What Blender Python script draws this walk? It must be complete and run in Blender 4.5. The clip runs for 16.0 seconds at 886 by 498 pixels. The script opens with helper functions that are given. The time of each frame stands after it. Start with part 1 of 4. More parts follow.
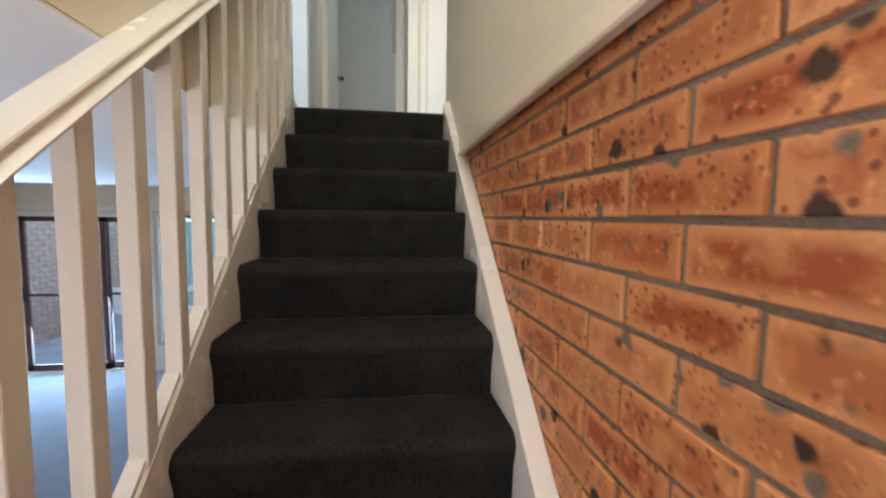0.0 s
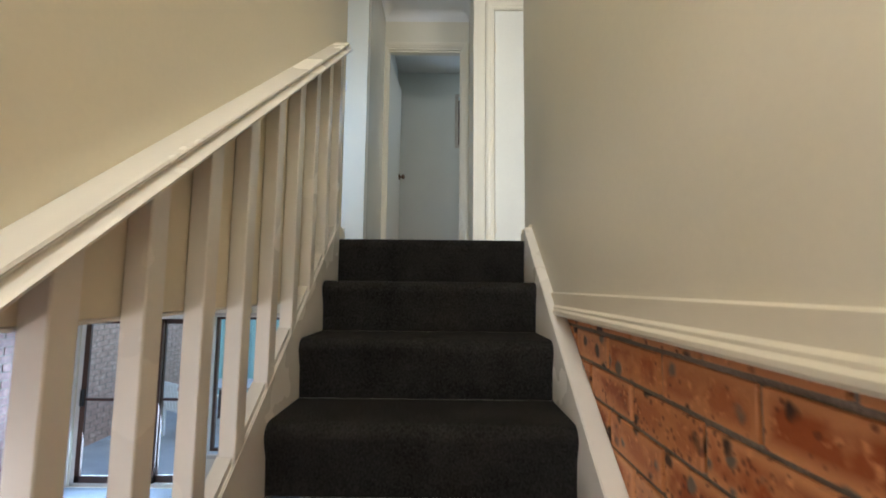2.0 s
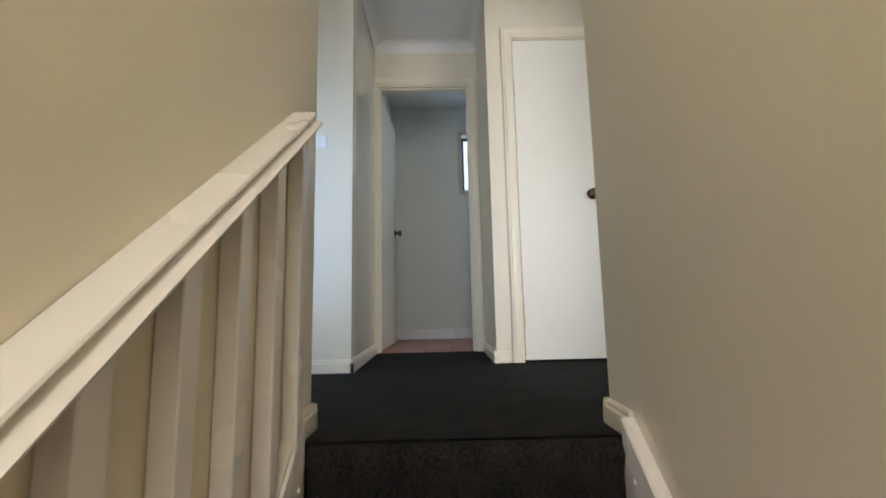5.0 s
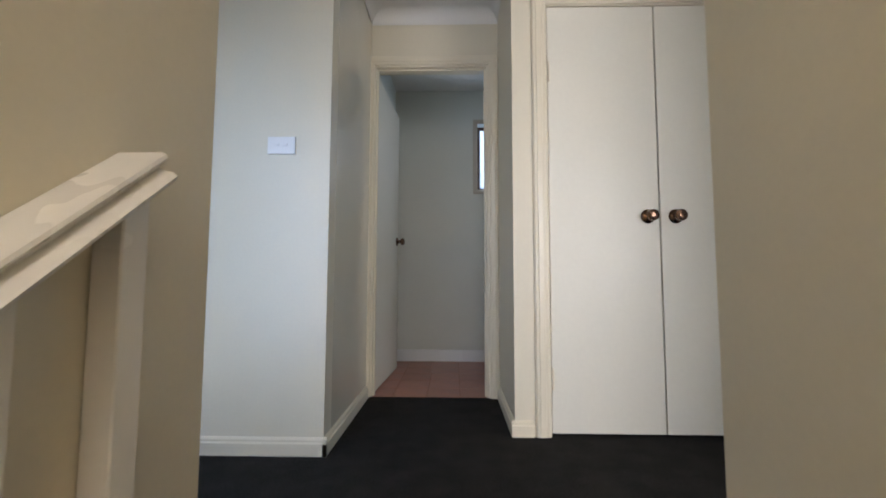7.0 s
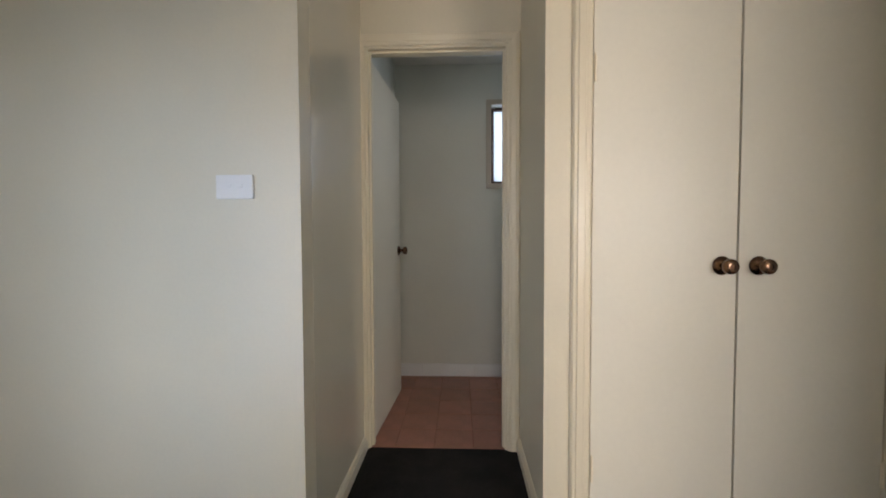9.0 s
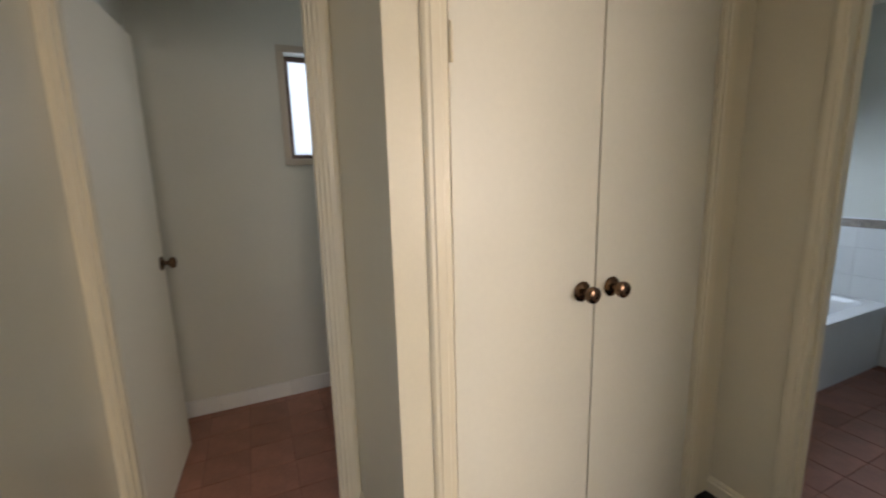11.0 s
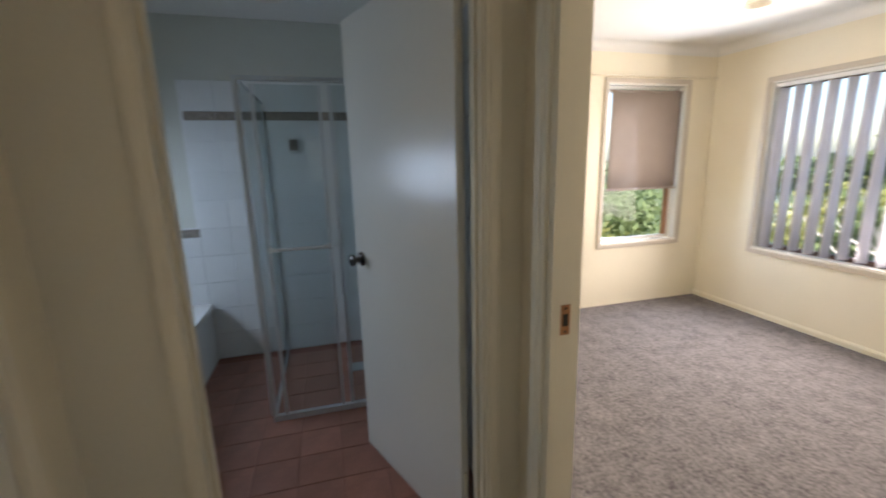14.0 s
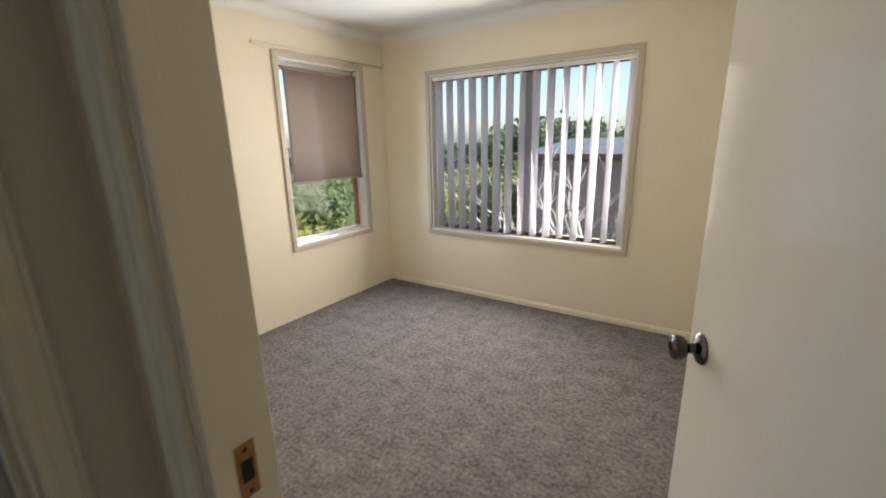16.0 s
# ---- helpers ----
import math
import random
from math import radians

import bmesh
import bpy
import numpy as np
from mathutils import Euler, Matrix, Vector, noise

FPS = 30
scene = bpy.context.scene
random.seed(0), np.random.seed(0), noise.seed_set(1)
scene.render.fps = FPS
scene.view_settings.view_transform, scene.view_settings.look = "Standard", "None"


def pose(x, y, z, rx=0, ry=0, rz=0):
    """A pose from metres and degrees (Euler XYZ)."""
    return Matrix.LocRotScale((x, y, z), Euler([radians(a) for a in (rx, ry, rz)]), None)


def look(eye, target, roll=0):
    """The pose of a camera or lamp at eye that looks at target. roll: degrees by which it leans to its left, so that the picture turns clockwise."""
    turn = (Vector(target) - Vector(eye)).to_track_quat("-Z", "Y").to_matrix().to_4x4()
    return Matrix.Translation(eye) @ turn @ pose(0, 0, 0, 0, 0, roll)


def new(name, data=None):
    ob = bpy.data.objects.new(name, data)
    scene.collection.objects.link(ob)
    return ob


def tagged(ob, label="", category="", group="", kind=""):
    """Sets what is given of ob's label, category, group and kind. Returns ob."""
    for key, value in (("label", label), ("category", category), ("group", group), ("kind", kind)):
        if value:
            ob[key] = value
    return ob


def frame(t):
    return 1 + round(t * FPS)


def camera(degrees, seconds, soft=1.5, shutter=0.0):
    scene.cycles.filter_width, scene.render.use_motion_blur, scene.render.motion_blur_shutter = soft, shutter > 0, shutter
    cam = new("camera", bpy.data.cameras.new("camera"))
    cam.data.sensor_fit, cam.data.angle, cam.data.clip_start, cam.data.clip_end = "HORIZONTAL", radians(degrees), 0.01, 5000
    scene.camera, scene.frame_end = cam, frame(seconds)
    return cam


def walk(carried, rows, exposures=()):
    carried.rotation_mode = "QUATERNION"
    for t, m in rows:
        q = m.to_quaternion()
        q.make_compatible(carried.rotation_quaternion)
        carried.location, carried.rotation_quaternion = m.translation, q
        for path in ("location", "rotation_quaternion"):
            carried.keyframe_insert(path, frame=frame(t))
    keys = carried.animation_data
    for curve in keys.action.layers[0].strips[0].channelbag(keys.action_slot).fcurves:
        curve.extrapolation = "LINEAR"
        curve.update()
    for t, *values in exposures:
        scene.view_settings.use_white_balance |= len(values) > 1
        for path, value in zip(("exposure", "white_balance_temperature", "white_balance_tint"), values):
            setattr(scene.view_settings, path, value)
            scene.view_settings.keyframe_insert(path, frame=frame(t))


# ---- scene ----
cam = camera(93.7, 16.0, 1.8, 0.4)
PATH = [
    (0, (0.492, 0.406, -0.575), (0.771, 2.381, -0.73), 0.7),
    (0.5, (0.512, 0.522, -0.506), (0.597, 2.52, -0.46), 1.2),
    (1, (0.486, 0.677, -0.372), (0.56, 2.674, -0.279), 0.4),
    (1.5, (0.461, 0.795, -0.321), (0.501, 2.789, -0.171), 0.5),
    (2, (0.471, 0.961, -0.204), (0.465, 2.953, -0.023), 0.6),
    (2.5, (0.43, 1.083, -0.15), (0.396, 3.075, 0.029), 0.2),
    (3, (0.381, 1.207, -0.052), (0.361, 3.195, 0.166), -0.3),
    (3.5, (0.378, 1.323, 0.039), (0.391, 3.306, 0.298), -0.5),
    (4, (0.399, 1.451, 0.172), (0.411, 3.432, 0.446), 0.0),
    (4.5, (0.392, 1.536, 0.238), (0.4, 3.517, 0.51), -0.5),
    (5, (0.358, 1.65, 0.356), (0.383, 3.633, 0.611), -1.2),
    (7.5, (0.415, 2.311, 0.812), (0.334, 4.306, 0.922), 0.4),
    (8, (0.409, 2.413, 0.942), (0.291, 4.408, 1.01), -0.0),
    (10.5, (0.364, 3.005, 1.306), (0.802, 4.931, 0.993), -1.0),
    (11, (0.383, 3.146, 1.383), (1.196, 4.938, 1.027), -1.5),
    (11.5, (0.432, 3.232, 1.422), (1.545, 4.85, 1.041), -1.2),
    (12, (0.51, 3.347, 1.428), (1.891, 4.745, 1.058), -0.8),
    (12.5, (0.591, 3.443, 1.442), (2.273, 4.464, 1.085), -1.1),
    (13, (0.675, 3.531, 1.447), (2.574, 4.024, 1.058), -1.9),
    (13.5, (0.787, 3.546, 1.438), (2.743, 3.499, 1.024), -1.9),
    (14, (0.93, 3.472, 1.435), (2.814, 2.948, 1.019), -1.4),
    (14.5, (1.044, 3.384, 1.449), (2.752, 2.433, 1.03), -0.8),
    (15, (1.157, 3.324, 1.444), (2.602, 2.012, 1.007), -0.9),
    (15.5, (1.284, 3.252, 1.456), (2.465, 1.707, 0.989), -1.7),
    (16, (1.384, 3.102, 1.441), (2.463, 1.496, 0.936), -1.3),
]
EXPOSURES = [(0, 2.15, 5500, 10), (0.5, 2.1, 5500, 10), (1.5, 1.9, 5500, 10), (3.5, 1.9, 5500, 13), (5, 1.85, 5500, 14), (7.5, 1.7, 5700, 18), (8, 1.65, 5900, 18), (10.5, 1.6, 6600, 19), (11.5, 1.75, 6700, 19), (13, 1.85, 6700, 19), (13.5, 1.7, 6700, 20), (14.5, 1.1, 6000, 19), (16, 0.72, 6300, 16)]
walk(cam, [(t, look(eye, target, roll)) for t, eye, target, roll in PATH], EXPOSURES)

# ---------------------------------------------------------------- world, sun, large lights
world = bpy.data.worlds.new("world")
scene.world = world
world.use_nodes = True
wn, wl = world.node_tree.nodes, world.node_tree.links
sky = wn.new("ShaderNodeTexSky")
sky.sky_type = "NISHITA"
sky.sun_disc = False
SUN_EL, SUN_AZ = 48.0, 282.0        # azimuth clockwise from +y
sky.sun_elevation, sky.sun_rotation = radians(SUN_EL), radians(SUN_AZ)
sky.air_density, sky.dust_density = 1.0, 1.5
wl.new(sky.outputs[0], wn["Background"].inputs[0])
wn["Background"].inputs[1].default_value = 0.15


def sun_from(elevation, azimuth, strength, angle, rgb):
    data = bpy.data.lights.new("sun", "SUN")
    data.energy, data.angle, data.color = strength, radians(angle), rgb
    ob = new("sun", data)
    d = Vector((math.sin(radians(azimuth)) * math.cos(radians(elevation)), math.cos(radians(azimuth)) * math.cos(radians(elevation)), math.sin(radians(elevation))))
    ob.matrix_world = look(d * 30, (0, 0, 0))
    return ob


# Area lamp at an opening; some openings are unseen and added for light.
def opening_light(eye, target, w, h, watts, rgb, spread=180.0):
    data = bpy.data.lights.new("window_sky_light", "AREA")
    data.shape, data.size, data.size_y, data.energy, data.color, data.spread = "RECTANGLE", w, h, watts, rgb, radians(spread)
    ob = new("window_sky_light", data)
    ob.matrix_world = look(eye, target)
    return ob


sun_from(SUN_EL, SUN_AZ, 5.0, 0.5, (1.0, 0.93, 0.82))
SOFT, NEUTRAL = (1.0, 0.92, 0.79), (1.0, 0.97, 0.94)
opening_light((4.235, 0.58, 1.28), (2.2, 1.5, 1.2), 0.8, 1.3, 10, (0.66, 0.83, 1.0))   # bedroom, tall window
opening_light((2.83, -0.165, 1.3), (2.66, 0.835, 1.22), 1.6, 1.3, 30, SOFT, 165)     # bedroom, lamp inside the wide window's slats in place of daylight
opening_light((0.933, 5.94, 1.793), (0.933, 4, 1.75), 0.60, 0.575, 0.85, (0.72, 0.86, 1.0))               # toilet
opening_light((3.45, 5.135, 1.32), (3.35, 3.6, 0.65), 0.9, 0.4, 2.7, (0.62, 0.81, 1.0), 150)             # bathroom
opening_light((-3.26, 6.03, -1.6), (-3.1, 4.6, -2.0), 1.2, 1.8, 24, (0.62, 0.8, 1.0))        # living room sliding door
opening_light((0.41, -3.16, 1.15), (0.41, 2, 0.6), 0.7, 1.6, 6, NEUTRAL)                  # unseen fill lamp behind the stairs, in an added window
opening_light((-0.11, -1.15, 1.15), (0.85, -0.55, 0.7), 1.5, 1.4, 9, (1.0, 0.93, 0.82))      # unseen fill lamp for the stair walls, in an added side window
opening_light((-0.5, 2.95, 0.95), (-0.30, 3.9, 0.85), 0.5, 1.3, 1.25, (0.54, 0.74, 1.0), 140)   # unseen fill lamp aimed at the switch wall, in added glazing
opening_light((-2.16, 3.4, 1.5), (0, 3.45, 0.8), 0.7, 1.1, 0.35, (0.80, 0.90, 1.0))      # weak unseen fill lamp in an added passage window

# ---------------------------------------------------------------- materials


def rgba(c):
    return (c[0], c[1], c[2], 1.0)


def material(name, rgb, rough=0.5, var=0.06, scale=5.0, fine=0.03, fscale=120.0, bump=0.05, bscale=180.0, metal=0.0, dark=None, coat=0.0, rand=0.0, rvar=0.08, spec=0.5):
    """Principled material with slow and fine variation of colour and gloss, and a fine relief."""
    m = bpy.data.materials.new(name)
    m.use_nodes = True
    n, l = m.node_tree.nodes, m.node_tree.links
    b = n["Principled BSDF"]
    tc = n.new("ShaderNodeTexCoord")
    big, small, rel = n.new("ShaderNodeTexNoise"), n.new("ShaderNodeTexNoise"), n.new("ShaderNodeTexNoise")
    for node, s, d in ((big, scale, 4.0), (small, fscale, 2.0), (rel, bscale, 3.0)):
        node.inputs["Scale"].default_value, node.inputs["Detail"].default_value = s, d
        l.new(tc.outputs["Object"], node.inputs["Vector"])
    mix = n.new("ShaderNodeMixRGB")
    mix.inputs[1].default_value = rgba([c * (1 - var - fine) for c in rgb] if dark is None else dark)
    mix.inputs[2].default_value = rgba([min(1, c * (1 + var + fine)) for c in rgb])
    w1, w2 = n.new("ShaderNodeMath"), n.new("ShaderNodeMath")
    w1.operation, w2.operation = "MULTIPLY", "MULTIPLY_ADD"
    k = var / max(var + fine, 1e-6)
    w1.inputs[1].default_value = k
    w2.inputs[1].default_value = 1 - k
    l.new(big.outputs["Fac"], w1.inputs[0])
    l.new(small.outputs["Fac"], w2.inputs[0])
    l.new(w1.outputs[0], w2.inputs[2])
    ramp = n.new("ShaderNodeMapRange")
    ramp.inputs[1].default_value, ramp.inputs[2].default_value = 0.3, 0.7
    l.new(w2.outputs[0], ramp.inputs[0])
    l.new(ramp.outputs[0], mix.inputs[0])
    out = mix.outputs[0]
    if rand:
        info, hsv, mr = n.new("ShaderNodeObjectInfo"), n.new("ShaderNodeHueSaturation"), n.new("ShaderNodeMapRange")
        mr.inputs[3].default_value, mr.inputs[4].default_value = 1 - rand, 1 + rand
        l.new(info.outputs["Random"], mr.inputs[0])
        l.new(mr.outputs[0], hsv.inputs["Value"])
        l.new(out, hsv.inputs["Color"])
        out = hsv.outputs[0]
    l.new(out, b.inputs["Base Color"])
    rr = n.new("ShaderNodeMapRange")
    rr.inputs[3].default_value, rr.inputs[4].default_value = max(0.02, rough - rvar), min(1, rough + rvar)
    l.new(big.outputs["Fac"], rr.inputs[0])
    l.new(rr.outputs[0], b.inputs["Roughness"])
    b.inputs["Metallic"].default_value = metal
    b.inputs["Specular IOR Level"].default_value = spec
    b.inputs["Coat Weight"].default_value = coat
    b.inputs["Coat Roughness"].default_value = 0.12
    if bump:
        bp = n.new("ShaderNodeBump")
        bp.inputs["Strength"].default_value, bp.inputs["Distance"].default_value = bump, 0.004
        l.new(rel.outputs["Fac"], bp.inputs["Height"])
        l.new(bp.outputs[0], b.inputs["Normal"])
    return m


def glass(name, tint=(0.95, 0.98, 0.97), rough=0.0, head_on=0.015):
    """A thin pane: mostly clear, with a gloss that grows towards grazing view."""
    m = bpy.data.materials.new(name)
    m.use_nodes = True
    n, l = m.node_tree.nodes, m.node_tree.links
    n.remove(n["Principled BSDF"])
    tr, gl, lw, mx = n.new("ShaderNodeBsdfTransparent"), n.new("ShaderNodeBsdfGlossy"), n.new("ShaderNodeLayerWeight"), n.new("ShaderNodeMixShader")
    tr.inputs[0].default_value = rgba(tint)
    gl.inputs["Roughness"].default_value = rough
    pw, ma = n.new("ShaderNodeMath"), n.new("ShaderNodeMath")
    pw.operation, ma.operation = "POWER", "MULTIPLY_ADD"
    pw.inputs[1].default_value = 5.0
    ma.inputs[1].default_value, ma.inputs[2].default_value = 0.35, head_on
    l.new(lw.outputs["Facing"], pw.inputs[0])
    l.new(pw.outputs[0], ma.inputs[0])
    l.new(ma.outputs[0], mx.inputs[0])
    l.new(tr.outputs[0], mx.inputs[1])
    l.new(gl.outputs[0], mx.inputs[2])
    l.new(mx.outputs[0], n["Material Output"].inputs[0])
    return m


def translucent(name, rgb, amount, rough=0.7):
    """Cloth or thin plastic that lets part of the light through."""
    m = material(name, rgb, rough, 0.04, 8, 0.05, 500, 0.1, 900)
    n, l = m.node_tree.nodes, m.node_tree.links
    t, mx = n.new("ShaderNodeBsdfTranslucent"), n.new("ShaderNodeMixShader")
    t.inputs[0].default_value = rgba(rgb)
    mx.inputs[0].default_value = amount
    l.new(n["Principled BSDF"].outputs[0], mx.inputs[1])
    l.new(t.outputs[0], mx.inputs[2])
    l.new(mx.outputs[0], n["Material Output"].inputs[0])
    return m


def brick_material(name, a, b, blot, spots=1.0, rand_islands=False):
    """Fired clay: two clay tones, a scorched bloom in the face, iron spots."""
    m = bpy.data.materials.new(name)
    m.use_nodes = True
    n, l = m.node_tree.nodes, m.node_tree.links
    p = n["Principled BSDF"]
    tc = n.new("ShaderNodeTexCoord")
    if rand_islands:
        rnd = n.new("ShaderNodeNewGeometry").outputs["Random Per Island"]
    else:
        rnd = n.new("ShaderNodeObjectInfo").outputs["Random"]
    shift = n.new("ShaderNodeVectorMath")
    shift.operation = "MULTIPLY_ADD"
    shift.inputs[1].default_value = (7.0, 13.0, 5.0)
    comb = n.new("ShaderNodeCombineXYZ")
    for i in range(3):
        l.new(rnd, comb.inputs[i])
    l.new(comb.outputs[0], shift.inputs[0])
    l.new(tc.outputs["Object"], shift.inputs[2])

    def noise_of(scale, detail, lo, hi):
        t, r = n.new("ShaderNodeTexNoise"), n.new("ShaderNodeMapRange")
        t.inputs["Scale"].default_value, t.inputs["Detail"].default_value = scale, detail
        r.inputs[1].default_value, r.inputs[2].default_value = lo, hi
        l.new(shift.outputs[0], t.inputs["Vector"])
        l.new(t.outputs["Fac"], r.inputs[0])
        return r.outputs[0]

    def mixed(f, c1, c2):
        x = n.new("ShaderNodeMixRGB")
        l.new(f, x.inputs[0])
        for i, c in ((1, c1), (2, c2)):
            if isinstance(c, tuple):
                x.inputs[i].default_value = rgba(c)
            else:
                l.new(c, x.inputs[i])
        return x.outputs[0]
    col = mixed(rnd, a, b)
    grain = noise_of(16, 7, 0.34, 0.52)
    if rand_islands:
        col = mixed(grain, col, blot)
    else:
        xyz = n.new("ShaderNodeSeparateXYZ")
        l.new(tc.outputs["Object"], xyz.inputs[0])
        rim = None
        for axis, mid, half in ((1, 0.1155, 0.1155), (2, 0.0378, 0.0378)):
            c = n.new("ShaderNodeMath")
            c.operation = "SUBTRACT"
            c.inputs[1].default_value = mid
            l.new(xyz.outputs[axis], c.inputs[0])
            ab = n.new("ShaderNodeMath")
            ab.operation = "ABSOLUTE"
            l.new(c.outputs[0], ab.inputs[0])
            d = n.new("ShaderNodeMath")
            d.operation = "SUBTRACT"
            d.inputs[0].default_value = half
            l.new(ab.outputs[0], d.inputs[1])
            if rim:
                mn = n.new("ShaderNodeMath")
                mn.operation = "MINIMUM"
                l.new(rim, mn.inputs[0])
                l.new(d.outputs[0], mn.inputs[1])
                rim = mn.outputs[0]
            else:
                rim = d.outputs[0]
        inner = n.new("ShaderNodeMapRange")
        inner.inputs[1].default_value, inner.inputs[2].default_value = 0.006, 0.022
        l.new(rim, inner.inputs[0])
        mul = n.new("ShaderNodeMath")
        mul.operation = "MULTIPLY"
        l.new(inner.outputs[0], mul.inputs[0])
        l.new(grain, mul.inputs[1])
        mul2 = n.new("ShaderNodeMath")
        mul2.operation = "MULTIPLY"
        wh = n.new("ShaderNodeTexWhiteNoise")
        wh.noise_dimensions = "1D"
        l.new(rnd, wh.inputs["W"])
        hold = n.new("ShaderNodeMapRange")
        hold.inputs[1].default_value, hold.inputs[2].default_value, hold.inputs[3].default_value = 0.1, 0.6, 0.5
        l.new(wh.outputs[0], hold.inputs[0])
        l.new(mul.outputs[0], mul2.inputs[0])
        l.new(hold.outputs[0], mul2.inputs[1])
        col = mixed(mul2.outputs[0], col, blot)
        vs2 = n.new("ShaderNodeTexVoronoi")
        vs2.inputs["Scale"].default_value = 75
        l.new(shift.outputs[0], vs2.inputs["Vector"])
        sp = n.new("ShaderNodeSeparateColor")
        l.new(vs2.outputs["Color"], sp.inputs[0])
        sz = n.new("ShaderNodeMapRange")
        sz.inputs[1].default_value, sz.inputs[2].default_value, sz.inputs[4].default_value = 0.4, 1.0, 0.48
        l.new(sp.outputs[0], sz.inputs[0])
        df = n.new("ShaderNodeMath")
        df.operation = "SUBTRACT"
        l.new(sz.outputs[0], df.inputs[0])
        l.new(vs2.outputs["Distance"], df.inputs[1])
        ed = n.new("ShaderNodeMapRange")
        ed.inputs[1].default_value, ed.inputs[2].default_value, ed.inputs[4].default_value = -0.08, 0.12, 0.8
        l.new(df.outputs[0], ed.inputs[0])
        col = mixed(ed.outputs[0], col, (0.15, 0.035, 0.014))
    col = mixed(noise_of(60, 3, 0.58, 0.78), col, tuple(min(1, c * 1.25) for c in a))
    vor = n.new("ShaderNodeTexVoronoi")
    vor.inputs["Scale"].default_value = 20
    warp = n.new("ShaderNodeTexNoise")
    warp.inputs["Scale"].default_value = 40
    l.new(shift.outputs[0], warp.inputs["Vector"])
    wm = n.new("ShaderNodeMixRGB")
    wm.inputs[0].default_value = 0.018
    l.new(shift.outputs[0], wm.inputs[1])
    l.new(warp.outputs["Color"], wm.inputs[2])
    l.new(wm.outputs[0], vor.inputs["Vector"])
    sep = n.new("ShaderNodeSeparateColor")
    l.new(vor.outputs["Color"], sep.inputs[0])
    size = n.new("ShaderNodeMapRange")
    size.inputs[1].default_value, size.inputs[2].default_value = 0.35, 1.0
    size.inputs[3].default_value, size.inputs[4].default_value = 0.0, 0.42 * spots
    l.new(sep.outputs[0], size.inputs[0])
    diff = n.new("ShaderNodeMath")
    diff.operation = "SUBTRACT"
    l.new(size.outputs[0], diff.inputs[0])
    l.new(vor.outputs["Distance"], diff.inputs[1])
    edge = n.new("ShaderNodeMapRange")
    edge.inputs[1].default_value, edge.inputs[2].default_value = -0.04, 0.10
    l.new(diff.outputs[0], edge.inputs[0])
    pit = n.new("ShaderNodeMapRange")
    pit.inputs[1].default_value, pit.inputs[2].default_value = 0.62, 0.70
    l.new(sep.outputs[1], pit.inputs[0])
    col = mixed(edge.outputs[0], col, mixed(pit.outputs[0], (0.055, 0.028, 0.018), (0.17, 0.135, 0.10)))
    l.new(col, p.inputs["Base Color"])
    p.inputs["Roughness"].default_value = 0.5
    rel = n.new("ShaderNodeTexNoise")
    rel.inputs["Scale"].default_value, rel.inputs["Detail"].default_value = 70, 6
    l.new(shift.outputs[0], rel.inputs["Vector"])
    hm = n.new("ShaderNodeMath")
    hm.operation = "SUBTRACT"
    l.new(rel.outputs["Fac"], hm.inputs[0])
    l.new(edge.outputs[0], hm.inputs[1])
    bp = n.new("ShaderNodeBump")
    bp.inputs["Strength"].default_value, bp.inputs["Distance"].default_value = 0.35, 0.004
    l.new(hm.outputs[0], bp.inputs["Height"])
    l.new(bp.outputs[0], p.inputs["Normal"])
    return m


WALL = material("cream_wall_paint", (0.725, 0.665, 0.515), 0.38, 0.03, 2.0, 0.012, 90, 0.05, 260)
WALLG = material("cream_gloss_paint", (0.725, 0.665, 0.515), 0.20, 0.03, 2.0, 0.012, 90, 0.02, 30, spec=1.0)
WALL_BED = material("bedroom_cream_paint", (0.80, 0.73, 0.57), 0.5, 0.03, 2.0, 0.012, 90, 0.05, 260)
WALL_WET = material("bathroom_cream_paint", (0.66, 0.665, 0.60), 0.5, 0.03, 2.0, 0.012, 90, 0.05, 260)
CEIL = material("ceiling_white_paint", (0.78, 0.76, 0.71), 0.8, 0.02, 1.5, 0.012, 90, 0.05, 200)
TRIM = material("trim_gloss_cream", (0.76, 0.69, 0.53), 0.33, 0.012, 3, 0.008, 60, 0.0, 50)
RAILW = material("balustrade_gloss_white", (0.78, 0.75, 0.68), 0.26, 0.012, 3, 0.008, 60, 0.03, 50)
DOORP = material("door_satin_white", (0.76, 0.73, 0.625), 0.40, 0.02, 2, 0.01, 50, 0.03, 40, spec=0.35)
DOORG = material("door_gloss_enamel", (0.66, 0.635, 0.57), 0.10, 0.015, 2, 0.008, 50, 0.008, 9, rvar=0.02, spec=0.02)
DOORS = material("door_half_gloss_white", (0.76, 0.735, 0.66), 0.24, 0.015, 2, 0.008, 50, 0.012, 9, rvar=0.03)
CARPET = material("charcoal_carpet", (0.022, 0.0205, 0.018), 0.97, 0.25, 9, 0.5, 170, 1.0, 230, spec=0.1)
CARPET2 = material("taupe_carpet", (0.18, 0.163, 0.158), 0.97, 0.2, 9, 0.34, 48, 1.0, 52, spec=0.1)
CARPET3 = material("grey_blue_carpet", (0.22, 0.235, 0.26), 0.97, 0.08, 5, 0.2, 260, 0.8, 400, spec=0.1)
BRONZE = material("aged_bronze", (0.17, 0.105, 0.07), 0.2, 0.12, 30, 0.08, 200, 0.03, 150, metal=1.0)
STEEL = material("dark_chrome", (0.10, 0.09, 0.085), 0.16, 0.08, 30, 0.05, 200, 0.02, 150, metal=1.0)
ALU = material("bronze_aluminium_frame", (0.10, 0.06, 0.045), 0.4, 0.08, 12, 0.05, 120, 0.03, 150, metal=0.4)
